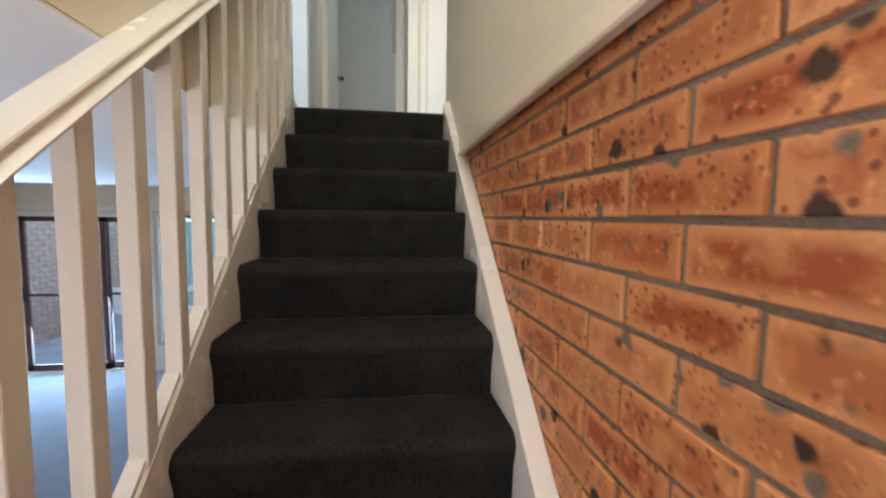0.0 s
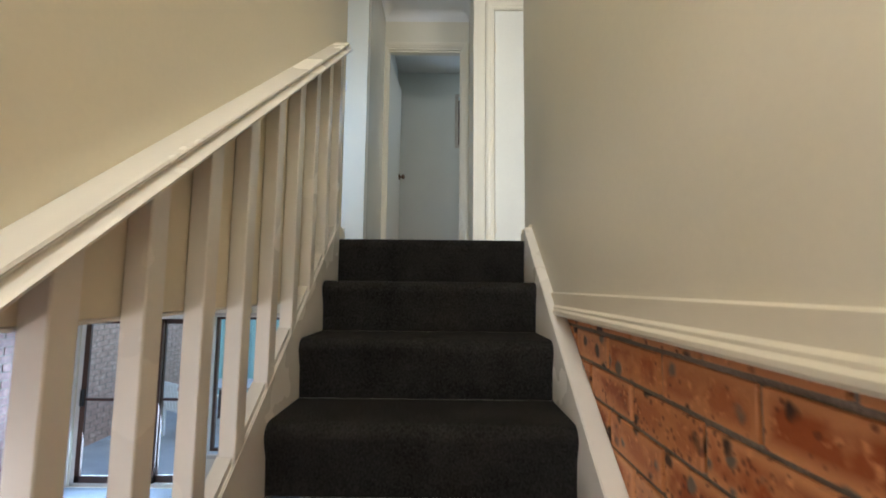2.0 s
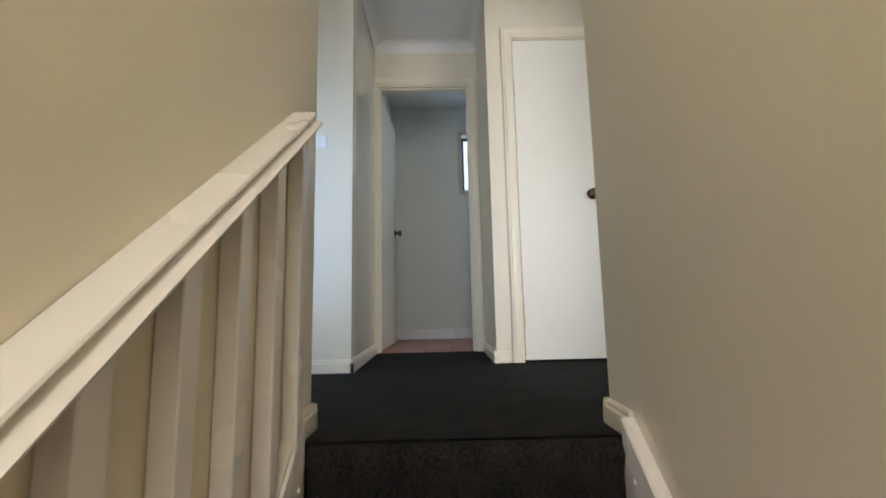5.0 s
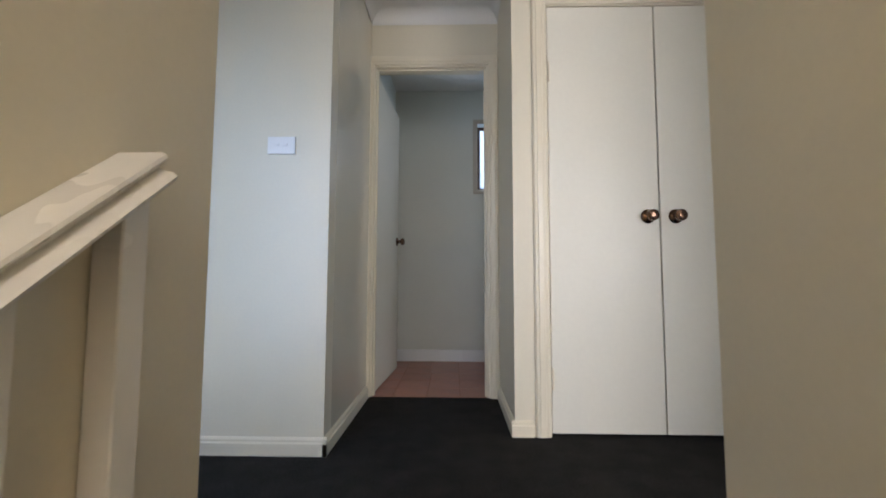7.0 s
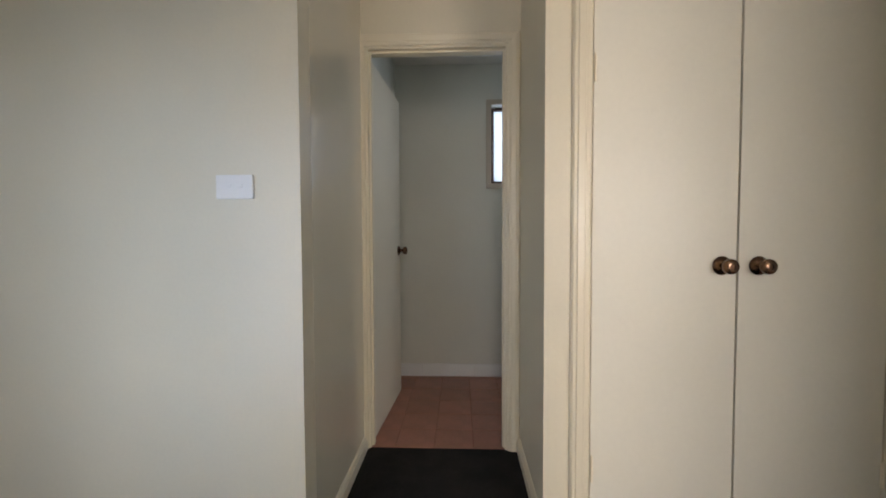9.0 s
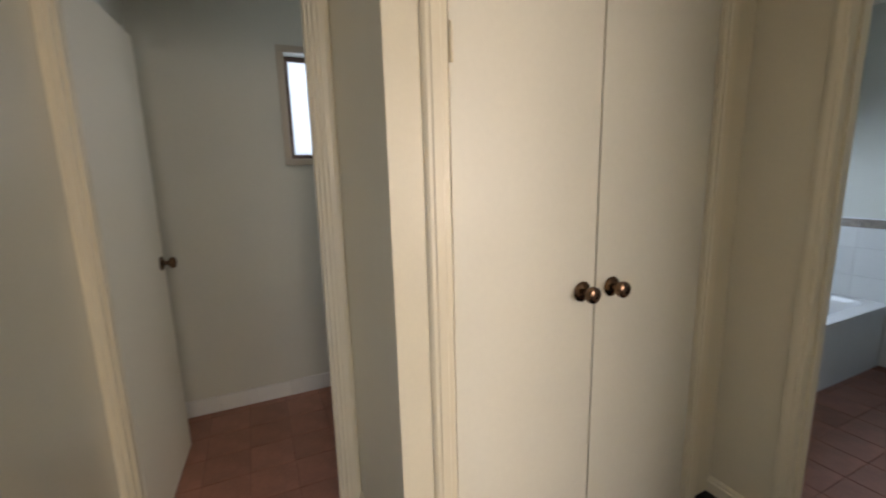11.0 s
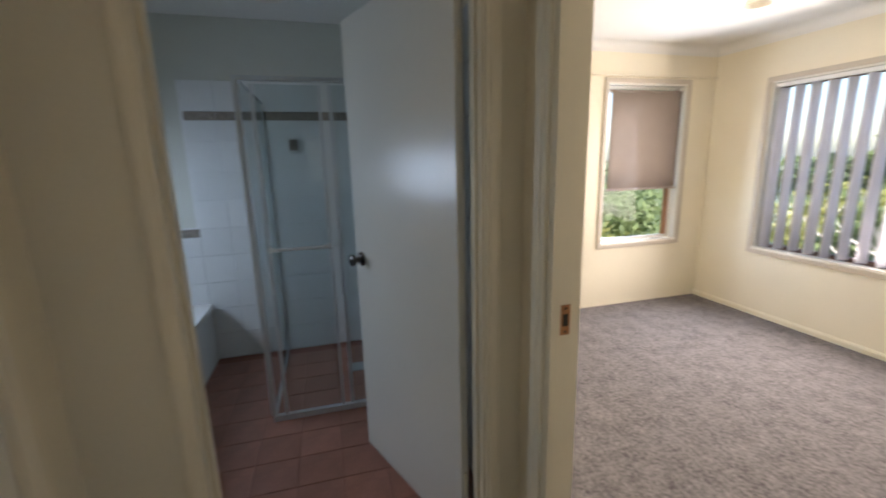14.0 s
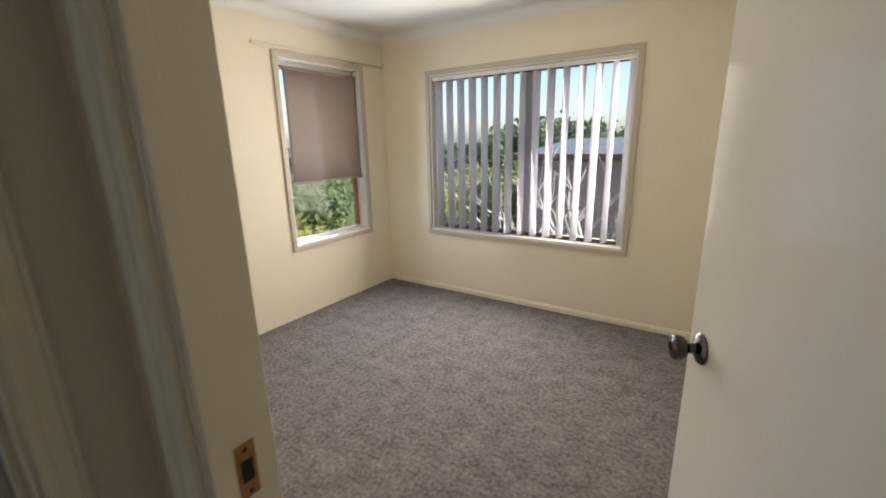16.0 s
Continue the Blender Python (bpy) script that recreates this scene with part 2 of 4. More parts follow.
SILVER = material("bright_aluminium", (0.60, 0.62, 0.63), 0.35, 0.05, 12, 0.03, 120, 0.03, 150, metal=0.35)
PLASTIC = material("white_plastic", (0.8, 0.79, 0.76), 0.35, 0.02, 10, 0.01, 100, 0.0)
NEARBLACK = material("hole_shade_and_black_plastic", (0.03, 0.025, 0.02), 0.9, 0.1, 10, 0.1, 100, 0.0)
GLASS = glass("clear_glass")
SHGLASS = glass("hazed_shower_glass", (0.88, 0.915, 0.915), 0.05, 0.02)
FROST = translucent("frosted_glass", (0.86, 0.88, 0.9), 0.85, 0.3)
BLIND = translucent("taupe_blind_cloth", (0.36, 0.29, 0.245), 0.2)
SLAT = translucent("white_slat_cloth", (0.80, 0.79, 0.84), 0.38)
SHADE = translucent("opal_lamp_glass", (0.85, 0.81, 0.72), 0.5, 0.3)
TERRA = material("terracotta_tile", (0.37, 0.165, 0.115), 0.38, 0.14, 9, 0.08, 90, 0.12, 60, rand=0.10)
GROUT = material("grey_grout", (0.30, 0.135, 0.095), 0.95, 0.1, 12, 0.1, 200, 0.3, 300)
MORTAR = material("grey_mortar", (0.24, 0.20, 0.155), 0.95, 0.14, 14, 0.2, 220, 0.8, 240)
WGROUT = material("white_grout", (0.77, 0.775, 0.765), 0.8, 0.05, 12, 0.05, 200, 0.1, 300)
WTILE = material("white_wall_tile", (0.80, 0.81, 0.80), 0.14, 0.02, 4, 0.01, 50, 0.02, 12, rand=0.03)
BTILE = material("border_tile", (0.30, 0.255, 0.215), 0.3, 0.2, 40, 0.2, 120, 0.1, 90, rand=0.12)
TUB = material("white_enamel", (0.83, 0.83, 0.81), 0.1, 0.02, 3, 0.01, 50, 0.0)
BRICK = brick_material("orange_clinker_brick", (0.65, 0.30, 0.12), (0.57, 0.225, 0.075), (0.34, 0.08, 0.018))
BRICK_FAR = brick_material("red_brown_brick", (0.30, 0.15, 0.11), (0.23, 0.11, 0.085), (0.16, 0.07, 0.05), 0.5, True)
# Brown brick lightened and tinted lilac, painting skylit shade into the colour.
BRICK_HOUSE = brick_material("brown_brick_shade_tinted", (0.44, 0.36, 0.37), (0.38, 0.30, 0.31), (0.31, 0.23, 0.24), 0.4, True)
BRICK_OUT = brick_material("pale_orange_brick", (0.62, 0.44, 0.34), (0.54, 0.36, 0.28), (0.42, 0.26, 0.20), 0.4, True)
BRASS = material("worn_brass_plate", (0.42, 0.20, 0.09), 0.45, 0.2, 60, 0.1, 200, 0.05, 150, metal=0.8)
FENCE = material("pale_green_steel", (0.36, 0.62, 0.64), 0.45, 0.05, 3, 0.02, 60, 0.03, 30)
PAVE = material("concrete_paving", (0.42, 0.41, 0.39), 0.9, 0.14, 3, 0.08, 80, 0.3, 60)
GRASS = material("lawn_grass", (0.07, 0.10, 0.03), 0.95, 0.3, 2, 0.3, 60, 0.8, 40)
ROOF = material("grey_roof_tile", (0.11, 0.12, 0.15), 0.8, 0.2, 6, 0.15, 60, 0.3, 30)
BARK = material("grey_bark", (0.16, 0.12, 0.09), 0.95, 0.3, 8, 0.2, 60, 0.8, 50)
TWIG = material("pale_twig", (0.62, 0.57, 0.52), 0.9, 0.2, 8, 0.2, 60, 0.5, 50)
LEAF = translucent("green_leaf", (0.22, 0.28, 0.12), 0.5, 0.5)
LEAF2 = translucent("yellow_green_leaf", (0.42, 0.42, 0.15), 0.5, 0.5)
LEAF3 = translucent("dark_leaf", (0.11, 0.15, 0.08), 0.35, 0.5)
GREYALU = material("grey_aluminium_frame", (0.22, 0.23, 0.27), 0.4, 0.08, 12, 0.05, 120, 0.03, 150, metal=0.3)
TIMBER = material("stained_window_timber", (0.33, 0.15, 0.07), 0.45, 0.2, 10, 0.1, 90, 0.1, 60)


def lamp_glow(name, rgb, strength):
    m = bpy.data.materials.new(name)
    m.use_nodes = True
    b = m.node_tree.nodes["Principled BSDF"]
    b.inputs["Base Color"].default_value = rgba((0.9, 0.88, 0.82))
    b.inputs["Emission Color"].default_value = rgba(rgb)
    b.inputs["Emission Strength"].default_value = strength
    return m


# Trim cream darkened to put the backlit shade into the colour.
SURR = material("window_surround_shade_tone", (0.52, 0.455, 0.365), 0.4, 0.02, 3, 0.01, 60, 0.03, 50)
# Glow for the diffusers of the unseen added ceiling lamps.
GLOW = lamp_glow("added_lamp_diffuser", (1.0, 0.80, 0.55), 5.4)

# ---------------------------------------------------------------- mesh helpers


def box(bm, x0, y0, z0, x1, y1, z1, bevel=0.0):
    m = Matrix.Translation(((x0 + x1) / 2, (y0 + y1) / 2, (z0 + z1) / 2)) @ Matrix.Diagonal((abs(x1 - x0), abs(y1 - y0), abs(z1 - z0), 1))
    made = bmesh.ops.create_cube(bm, size=1.0, matrix=m)["verts"]
    if bevel:
        edges = list({e for v in made for e in v.link_edges})
        bmesh.ops.bevel(bm, geom=edges, offset=bevel, segments=2, affect="EDGES", profile=0.6)
    return bm


def boxes(*rows, bevel=0.0):
    bm = bmesh.new()
    for r in rows:
        box(bm, *r, bevel=bevel)
    return bm


def lathe(bm, profile, origin, axis, segs=24):
    """Turns (radius, height) pairs round the axis through the origin."""
    q = Vector((0, 0, 1)).rotation_difference(Vector(axis).normalized()).to_matrix()
    o = Vector(origin)
    rings = []
    for r, h in profile:
        if r < 1e-5:
            rings.append([bm.verts.new(o + q @ Vector((0, 0, h)))])
        else:
            rings.append([bm.verts.new(o + q @ Vector((r * math.cos(2 * math.pi * i / segs), r * math.sin(2 * math.pi * i / segs), h))) for i in range(segs)])
    for a, b in zip(rings, rings[1:]):
        for i in range(segs):
            j = (i + 1) % segs
            if len(a) == 1 and len(b) > 1:
                bm.faces.new((a[0], b[i], b[j]))
            elif len(b) == 1 and len(a) > 1:
                bm.faces.new((a[i], a[j], b[0]))
            elif len(a) > 1:
                bm.faces.new((a[i], a[j], b[j], b[i]))
    return bm


def sweep(bm, profile, p0, p1, side, out, cut0=0.0, cut1=0.0):
    """Runs a closed profile of (s, o) pairs from p0 to p1; s goes along side, o along out. cut0, cut1: mitres, as shift along the run for each metre of s."""
    p0, p1, side, out = Vector(p0), Vector(p1), Vector(side), Vector(out)
    d = (p1 - p0).normalized()
    a = [bm.verts.new(p0 + side * s + out * o + d * cut0 * s) for s, o in profile]
    b = [bm.verts.new(p1 + side * s + out * o + d * cut1 * s) for s, o in profile]
    n = len(profile)
    for i in range(n):
        bm.faces.new((a[i], a[(i + 1) % n], b[(i + 1) % n], b[i]))
    bm.faces.new(a[::-1])
    bm.faces.new(b)
    return bm


def prism(bm, outline, x0, x1):
    """A solid with a (y, z) outline, from x0 to x1."""
    a = [bm.verts.new((x0, y, z)) for y, z in outline]
    b = [bm.verts.new((x1, y, z)) for y, z in outline]
    n = len(outline)
    for i in range(n):
        bm.faces.new((a[i], a[(i + 1) % n], b[(i + 1) % n], b[i]))
    bm.faces.new(a[::-1])
    bm.faces.new(b)
    return bm


def finish(name, bm, mat, smooth=False):
    bmesh.ops.recalc_face_normals(bm, faces=bm.faces[:])
    me = bpy.data.meshes.new(name)
    bm.to_mesh(me)
    bm.free()
    me.materials.append(mat)
    if smooth:
        me.shade_smooth()
        me.set_sharp_from_angle(angle=radians(35))
    return me


def part(name, bm, mat, parent, label="", smooth=False):
    """One mesh, given in world metres, under a thing or a part."""
    at = parent.matrix_world.translation if parent.type == "EMPTY" else Vector(parent["base"])
    bmesh.ops.translate(bm, verts=bm.verts[:], vec=-Vector(at))
    ob = new(name, finish(name, bm, mat, smooth))
    ob.parent = parent
    ob["base"] = tuple(at)
    if label:
        tagged(ob, label)
    return ob


def thing(name, at, label, category, group="", kind=""):
    ob = new(name)
    ob.location = at
    ob.matrix_world = Matrix.Translation(at)
    ob.empty_display_size = 0.1
    return tagged(ob, label, category, group, kind)


def solid(name, bm, mat, label, category, kind="structure", smooth=False):
    ob = new(name, finish(name, bm, mat, smooth))
    ob["base"] = (0.0, 0.0, 0.0)
    return tagged(ob, label, category, "", kind)


def wall(name, axis, c0, c1, a0, a1, z0, z1, mat, label, holes=()):
    """A wall of thickness c0..c1 across the axis 'x' or 'y', from a0 to a1, with holes (a, b, bottom, top) right through it."""
    bm = bmesh.new()

    def piece(a, b, lo, hi):
        if b - a > 1e-4 and hi - lo > 1e-4:
            box(bm, *((c0, a, lo, c1, b, hi) if axis == "x" else (a, c0, lo, b, c1, hi)))
    at = a0
    for a, b, lo, hi in sorted(holes):
        piece(at, a, z0, z1)
        piece(a, b, z0, lo)
        piece(a, b, hi, z1)
        at = b
    piece(at, a1, z0, z1)
    return solid(name, bm, mat, label, "wall")


ARCH = [(0, 0), (0, 0.010), (0.006, 0.014), (0.018, 0.014), (0.022, 0.018), (0.045, 0.020), (0.049, 0.016), (0.058, 0.016), (0.064, 0.010), (0.066, 0)]
SKIRT = [(0, 0), (0, 0.016), (0.048, 0.016), (0.054, 0.011), (0.062, 0.011), (0.070, 0.004), (0.070, 0)]
COVE = [(0, 0)] + [(0.075 * (1 - math.sin(a * math.pi / 12)) + 0.004, 0.075 * (1 - math.cos(a * math.pi / 12)) + 0.004) for a in range(0, 7)]


def architrave(name, axis, c, out, a, b, top, w=1.0, foot=0.0):
    """Moulded frame round an opening a..b on the wall face at c, which looks towards out (1 or -1) along the axis."""
    P = [(s * w, o) for s, o in ARCH]
    pt = (lambda u, z: (c, u, z)) if axis == "x" else (lambda u, z: (u, c, z))
    o = (out, 0, 0) if axis == "x" else (0, out, 0)
    e = (0, 1, 0) if axis == "x" else (1, 0, 0)
    me = tuple(-k for k in e)
    t = thing(name, pt((a + b) / 2, foot), "cream gloss moulded timber door surround on the wall", "architrave", kind="structure")
    part("jamb_moulding", sweep(bmesh.new(), P, pt(a, foot), pt(a, top), me, o, 0, 1), TRIM, t)
    part("jamb_moulding", sweep(bmesh.new(), P, pt(b, foot), pt(b, top), e, o, 0, 1), TRIM, t)
    part("head_moulding", sweep(bmesh.new(), P, pt(a, top), pt(b, top), (0, 0, 1), o, -1, 1), TRIM, t)
    return t


def lining(name, axis, c0, c1, a, b, top, foot=0.0, th=0.018, stop_at=None):
    """Jamb boards inside an opening, with a stop bead."""
    t = thing(name, ((c0 + c1) / 2, (a + b) / 2, foot) if axis == "x" else ((a + b) / 2, (c0 + c1) / 2, foot), "cream gloss timber door jamb lining the opening", "door frame", kind="structure")

    def put(n, u0, u1, z0, z1, d0=c0 - 0.001, d1=c1 + 0.001):
        part(n, boxes((d0, u0, z0, d1, u1, z1) if axis == "x" else (u0, d0, z0, u1, d1, z1), bevel=0.0015), TRIM, t)
    put("jamb_board", a, a + th, foot, top)
    put("jamb_board", b - th, b, foot, top)
    put("head_board", a + th, b - th, top - th, top)
    if stop_at:
        s0, s1 = stop_at
        put("stop_bead", a + th, a + th + 0.011, foot, top - th, s0, s1)
        put("stop_bead", b - th - 0.011, b - th, foot, top - th, s0, s1)
        put("stop_bead", a + th + 0.011, b - th - 0.011, top - th - 0.011, top - th, s0, s1)
    return t


KNOB = [(0, 0), (0.033, 0), (0.034, 0.003), (0.030, 0.008), (0.020, 0.012), (0.012, 0.016), (0.011, 0.026), (0.014, 0.030), (0.024, 0.036), (0.0275, 0.046), (0.026, 0.056), (0.018, 0.061), (0.010, 0.062), (0.009, 0.059), (0, 0.059)]


def knob(parent, at, axis, mat, label):
    return part("knob", lathe(bmesh.new(), KNOB, at, axis), mat, parent, label, True)


def leaf_door(name, hinge, along, out, width, height, label, knob_mat, knob_label, th=0.035, edge=0.062, both=True, paint=None):
    """A flush leaf that hangs at hinge and reaches width along; out is the side of its face."""
    hx, hy = hinge
    a, o = Vector((along[0], along[1], 0)).normalized(), Vector((out[0], out[1], 0)).normalized()
    t = thing(name, (hx, hy, 0.0), label, "door", kind="structure")
    m = Matrix((( a.x, o.x, 0, hx), (a.y, o.y, 0, hy), (0, 0, 1, 0), (0, 0, 0, 1)))
    bm = boxes((0, -th, 0.008, width, 0, height), bevel=0.0015)
    bmesh.ops.transform(bm, matrix=m, verts=bm.verts[:])
    leaf = part("leaf", bm, paint or DOORP, t)
    k = Vector((hx, hy, 1.0)) + a * (width - edge)
    knob(leaf, k, o, knob_mat, knob_label)
    if both:
        knob(leaf, k - o * th, -o, knob_mat, knob_label)
    bm = boxes((width - 0.001, -th / 2 - 0.012, 0.945, width + 0.0012, -th / 2 + 0.012, 1.055))
    bmesh.ops.transform(bm, matrix=m, verts=bm.verts[:])
    part("latch_plate", bm, BRASS, leaf, "worn brass latch plate")
    for z in (0.22, 1.72):
        bm = lathe(bmesh.new(), [(0, 0), (0.005, 0), (0.005, 0.09), (0, 0.09)], (-0.004, -th / 2, z), (0, 0, 1), 10)
        bmesh.ops.transform(bm, matrix=m, verts=bm.verts[:])
        part("hinge", bm, TRIM, leaf, "painted butt hinge")
    return t

# ---------------------------------------------------------------- large structure
CZ = 2.40            # upper ceiling
LF, LC = -2.59, -0.26  # lower floor and lower ceiling
R, G, NOSE = 0.185, 0.23, 2.736
XW, XB = 2.07, 2.17  # wall with the bathroom door
solid("ground", boxes((-400, -400, -3.2, 400, 400, -2.85)), GRASS, "dry green lawn reaching to the horizon", "ground")
solid("floor_living_room", boxes((-4.15, -3.2, -2.84, 0.9, 6.05, LF)), CARPET3, "grey-blue carpet in the downstairs living room", "floor")
solid("floor_landing", boxes((-2.2, 2.78, -0.25, XW, 4.13, 0), (0.69, 4.13, -0.25, XW, 4.73, -0.001), (-0.11, 4.13, -0.25, 0.69, 4.735, 0)), CARPET, "charcoal carpet on the upper landing", "floor")
solid("floor_bedroom", boxes((0.95, -0.18, -0.25, 4.25, 2.865, 0.002)), CARPET2, "taupe cut-pile carpet in the bedroom", "floor")
toilet_floor = solid("floor_toilet", boxes((-0.12, 4.735, -0.25, 1.35, 5.83, -0.003)), GROUT, "grouted terracotta tile floor of the toilet", "floor")
bath_floor = solid("floor_bathroom", boxes((XW, 2.9, -0.25, 4.22, 5.15, -0.003)), GROUT, "grouted terracotta tile floor of the bathroom", "floor")
solid("ceiling_upper", boxes((-2.3, -3.3, CZ, 0.95, 6.0, CZ + 0.1), (0.95, -0.3, CZ, 4.37, 6.0, CZ + 0.1)), CEIL, "flat white painted upper ceiling", "ceiling")
solid("ceiling_lower", boxes((-4.15, -3.2, LC, -0.121, 6.05, LC + 0.02), (-0.121, -3.2, LC - 0.001, -0.021, 2.91, LC + 0.0045)), CEIL, "flat white painted living room ceiling", "ceiling")
# stairwell
wall("wall_stair_east", "x", 0.85, 0.95, -3.2, 2.90, -0.27, CZ, WALL, "cream painted wall above the bricks of the stairwell")
# Holes in the next four walls take unseen windows added for fill lamps.
wall("wall_stair_west", "x", -0.12, -0.02, -3.2, 2.91, -0.254, CZ, WALL, "cream painted wall beside the balustrade", [(-1.95, -0.35, 0.4, 1.9)])
wall("wall_stair_south", "y", -3.3, -3.2, -4.15, 0.97, LF - 0.2, CZ, WALL, "cream painted end wall behind the stairs", [(0.05, 0.78, 0.3, 2.0)])
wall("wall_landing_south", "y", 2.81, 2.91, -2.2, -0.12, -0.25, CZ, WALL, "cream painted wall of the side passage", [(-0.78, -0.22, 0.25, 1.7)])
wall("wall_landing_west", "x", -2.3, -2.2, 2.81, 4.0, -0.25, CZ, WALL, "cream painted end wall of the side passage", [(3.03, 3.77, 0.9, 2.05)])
wall("wall_switch", "y", 3.90, 4.00, -2.2, -0.11, 0, CZ, WALL, "cream painted wall carrying a light switch")
wall("wall_hall_west", "x", -0.21, -0.11, 4.0, 4.73, 0, CZ, WALLG, "cream gloss painted wall of the short hall")
wall("wall_hall_east", "x", 0.69, 0.78, 4.23, 4.73, 0, CZ, WALL, "cream painted wall of the short hall")
wall("wall_toilet_door", "y", 4.73, 4.83, -0.21, 1.45, 0, CZ, WALL, "cream painted wall with the toilet doorway", [(-0.096, 0.633, 0, 2.062)])
wall("wall_cupboard", "y", 4.13, 4.23, 0.69, XW, 0, CZ, WALL, "cream painted wall round the built-in cupboard", [(0.845, 1.905, 0, 2.04)])
wall("wall_cupboard_back", "y", 4.63, 4.73, 0.78, XW, 0, CZ, WALL, "plain back wall inside the cupboard")
wall("wall_bathroom_door", "x", XW, XB, 2.90, 5.15, 0, CZ, WALL, "cream painted wall with the bathroom doorway", [(3.02, 3.864, 0, 2.048)])
wall("wall_bedroom_north", "y", 2.80, 2.90, 0.95, 4.25, 0, CZ, WALL_BED, "cream painted wall with the bedroom doorway", [(1.072, 1.925, 0, 2.048)])
# toilet
wall("wall_toilet_west", "x", -0.21, -0.11, 4.83, 5.93, -0.3, CZ, WALL_WET, "pale painted toilet wall")
wall("wall_toilet_north", "y", 5.83, 5.95, -0.11, 1.35, -0.3, CZ, WALL_WET, "pale painted toilet wall with a small window", [(0.625, 1.24, 1.495, 2.09)])
wall("wall_toilet_east", "x", 1.35, 1.45, 4.83, 5.95, -0.3, CZ, WALL_WET, "pale painted toilet wall")
# bathroom
wall("wall_bathroom_east", "x", 4.22, 4.34, 2.90, 5.25, -0.3, CZ, WALL_WET, "painted bathroom wall above white tiles")
wall("wall_bathroom_north", "y", 5.15, 5.25, XW, 4.22, -0.3, CZ, WALL_WET, "painted bathroom wall above white tiles", [(2.95, 3.95, 1.05, 1.75)])
# bedroom
wall("wall_bedroom_east", "x", 4.25, 4.37, -0.30, 2.80, -0.3, CZ, WALL_BED, "cream painted bedroom wall with a tall window", [(0.14, 1.005, 0.612, 2.075)])
wall("wall_bedroom_south", "y", -0.30, -0.18, 0.95, 4.25, -0.3, CZ, WALL_BED, "cream painted bedroom wall with a wide window", [(1.955, 3.70, 0.60, 2.01)])
# living room
# Carried up past the ceiling, out of view, to shade the courtyard.
wall("wall_living_north", "y", 6.05, 6.17, -4.35, 1.45, LF - 0.2, 3.4, WALL, "cream painted living room wall with a sliding glass door, raised unseen as sun blocker", [(-3.92, -2.60, LF, -0.58), (-2.33, -1.30, -2.21, -0.58)])
wall("wall_under_landing", "y", 3.1, 3.2, -0.03, 0.9, LF, -0.25, WALL, "plain wall below the landing")
wall("wall_living_west_backing", "x", -4.35, -4.15, -3.3, 6.17, LF - 0.2, CZ, WALL, "plain outer wall of the living room")
wall("wall_under_stairs", "x", -0.03, -0.012, 1.6, 3.1, LF, -0.95, WALL, "plain wall below the stairs")

# skirtings, cornices and the trim above the bricks


def skirting(p0, p1, out, h=1.0, mat=None):
    ob = solid("baseboard", sweep(bmesh.new(), [(s * h, o) for s, o in SKIRT], p0, p1, (0, 0, 1), out), mat or TRIM, "cream gloss moulded skirting board along the wall", "skirting")
    return ob


skirting((-2.2, 3.90, 0), (-0.094, 3.90, 0), (0, -1, 0))
skirting((-0.11, 3.884, 0), (-0.11, 4.71, 0), (1, 0, 0))
skirting((0.69, 4.12, 0), (0.69, 4.71, 0), (-1, 0, 0))
skirting((0.674, 4.13, 0), (0.776, 4.13, 0), (0, -1, 0))
skirting((-0.02, 2.745, 0), (-0.02, 2.926, 0), (1, 0, 0))
skirting((-0.12, 2.91, 0), (-0.004, 2.91, 0), (0, 1, 0))
skirting((0.85, 2.755, 0), (0.85, 2.916, 0), (-1, 0, 0))
skirting((0.834, 2.90, 0), (1.0, 2.90, 0), (0, 1, 0))
skirting((XW, 3.90, 0), (XW, 4.13, 0), (-1, 0, 0))
skirting((0.95, -0.18, 0), (4.25, -0.18, 0), (0, 1, 0), 0.7, WALL_BED)
skirting((1.99, 2.80, 0), (4.234, 2.80, 0), (0, -1, 0))
skirting((0.95, -0.164, 0), (0.95, 2.80, 0), (1, 0, 0))
TRIM_DOWN = [(0, 0), (0, 0.020), (0.006, 0.024), (0.014, 0.024), (0.020, 0.017), (0.026, 0.017), (0.032, 0.010), (0.070, 0.010), (0.074, 0)]
solid("trim_above_bricks", sweep(bmesh.new(), TRIM_DOWN, (0.85, -3.2, -0.292), (0.85, 2.73, -0.292), (0, 0, 1), (-1, 0, 0)), TRIM, "cream moulded timber trim along the top of the bricks", "trim")


def cornice(p0, p1, out):
    solid("cornice", sweep(bmesh.new(), COVE, p0, p1, (0, 0, -1), out), CEIL, "white plaster cove cornice under the ceiling", "cornice", smooth=True)


for p0, p1, out in (((-0.11, 4.73, CZ), (0.69, 4.73, CZ), (0, -1, 0)), ((-0.11, 3.90, CZ), (-0.11, 4.73, CZ), (1, 0, 0)), ((0.69, 4.13, CZ), (0.69, 4.73, CZ), (-1, 0, 0)),
                    ((0.69, 4.13, CZ), (XW, 4.13, CZ), (0, -1, 0)), ((-2.2, 3.90, CZ), (-0.11, 3.90, CZ), (0, -1, 0)), ((XW, 2.9, CZ), (XW, 4.13, CZ), (-1, 0, 0)),
                    ((0.95, -0.18, CZ), (4.25, -0.18, CZ), (0, 1, 0)), ((4.25, -0.18, CZ), (4.25, 2.80, CZ), (-1, 0, 0)), ((0.95, 2.80, CZ), (4.25, 2.80, CZ), (0, -1, 0)),
                    ((0.95, -0.18, CZ), (0.95, 2.80, CZ), (1, 0, 0)), ((0.85, 2.90, CZ), (XW, 2.90, CZ), (0, 1, 0))):
    cornice(p0, p1, out)

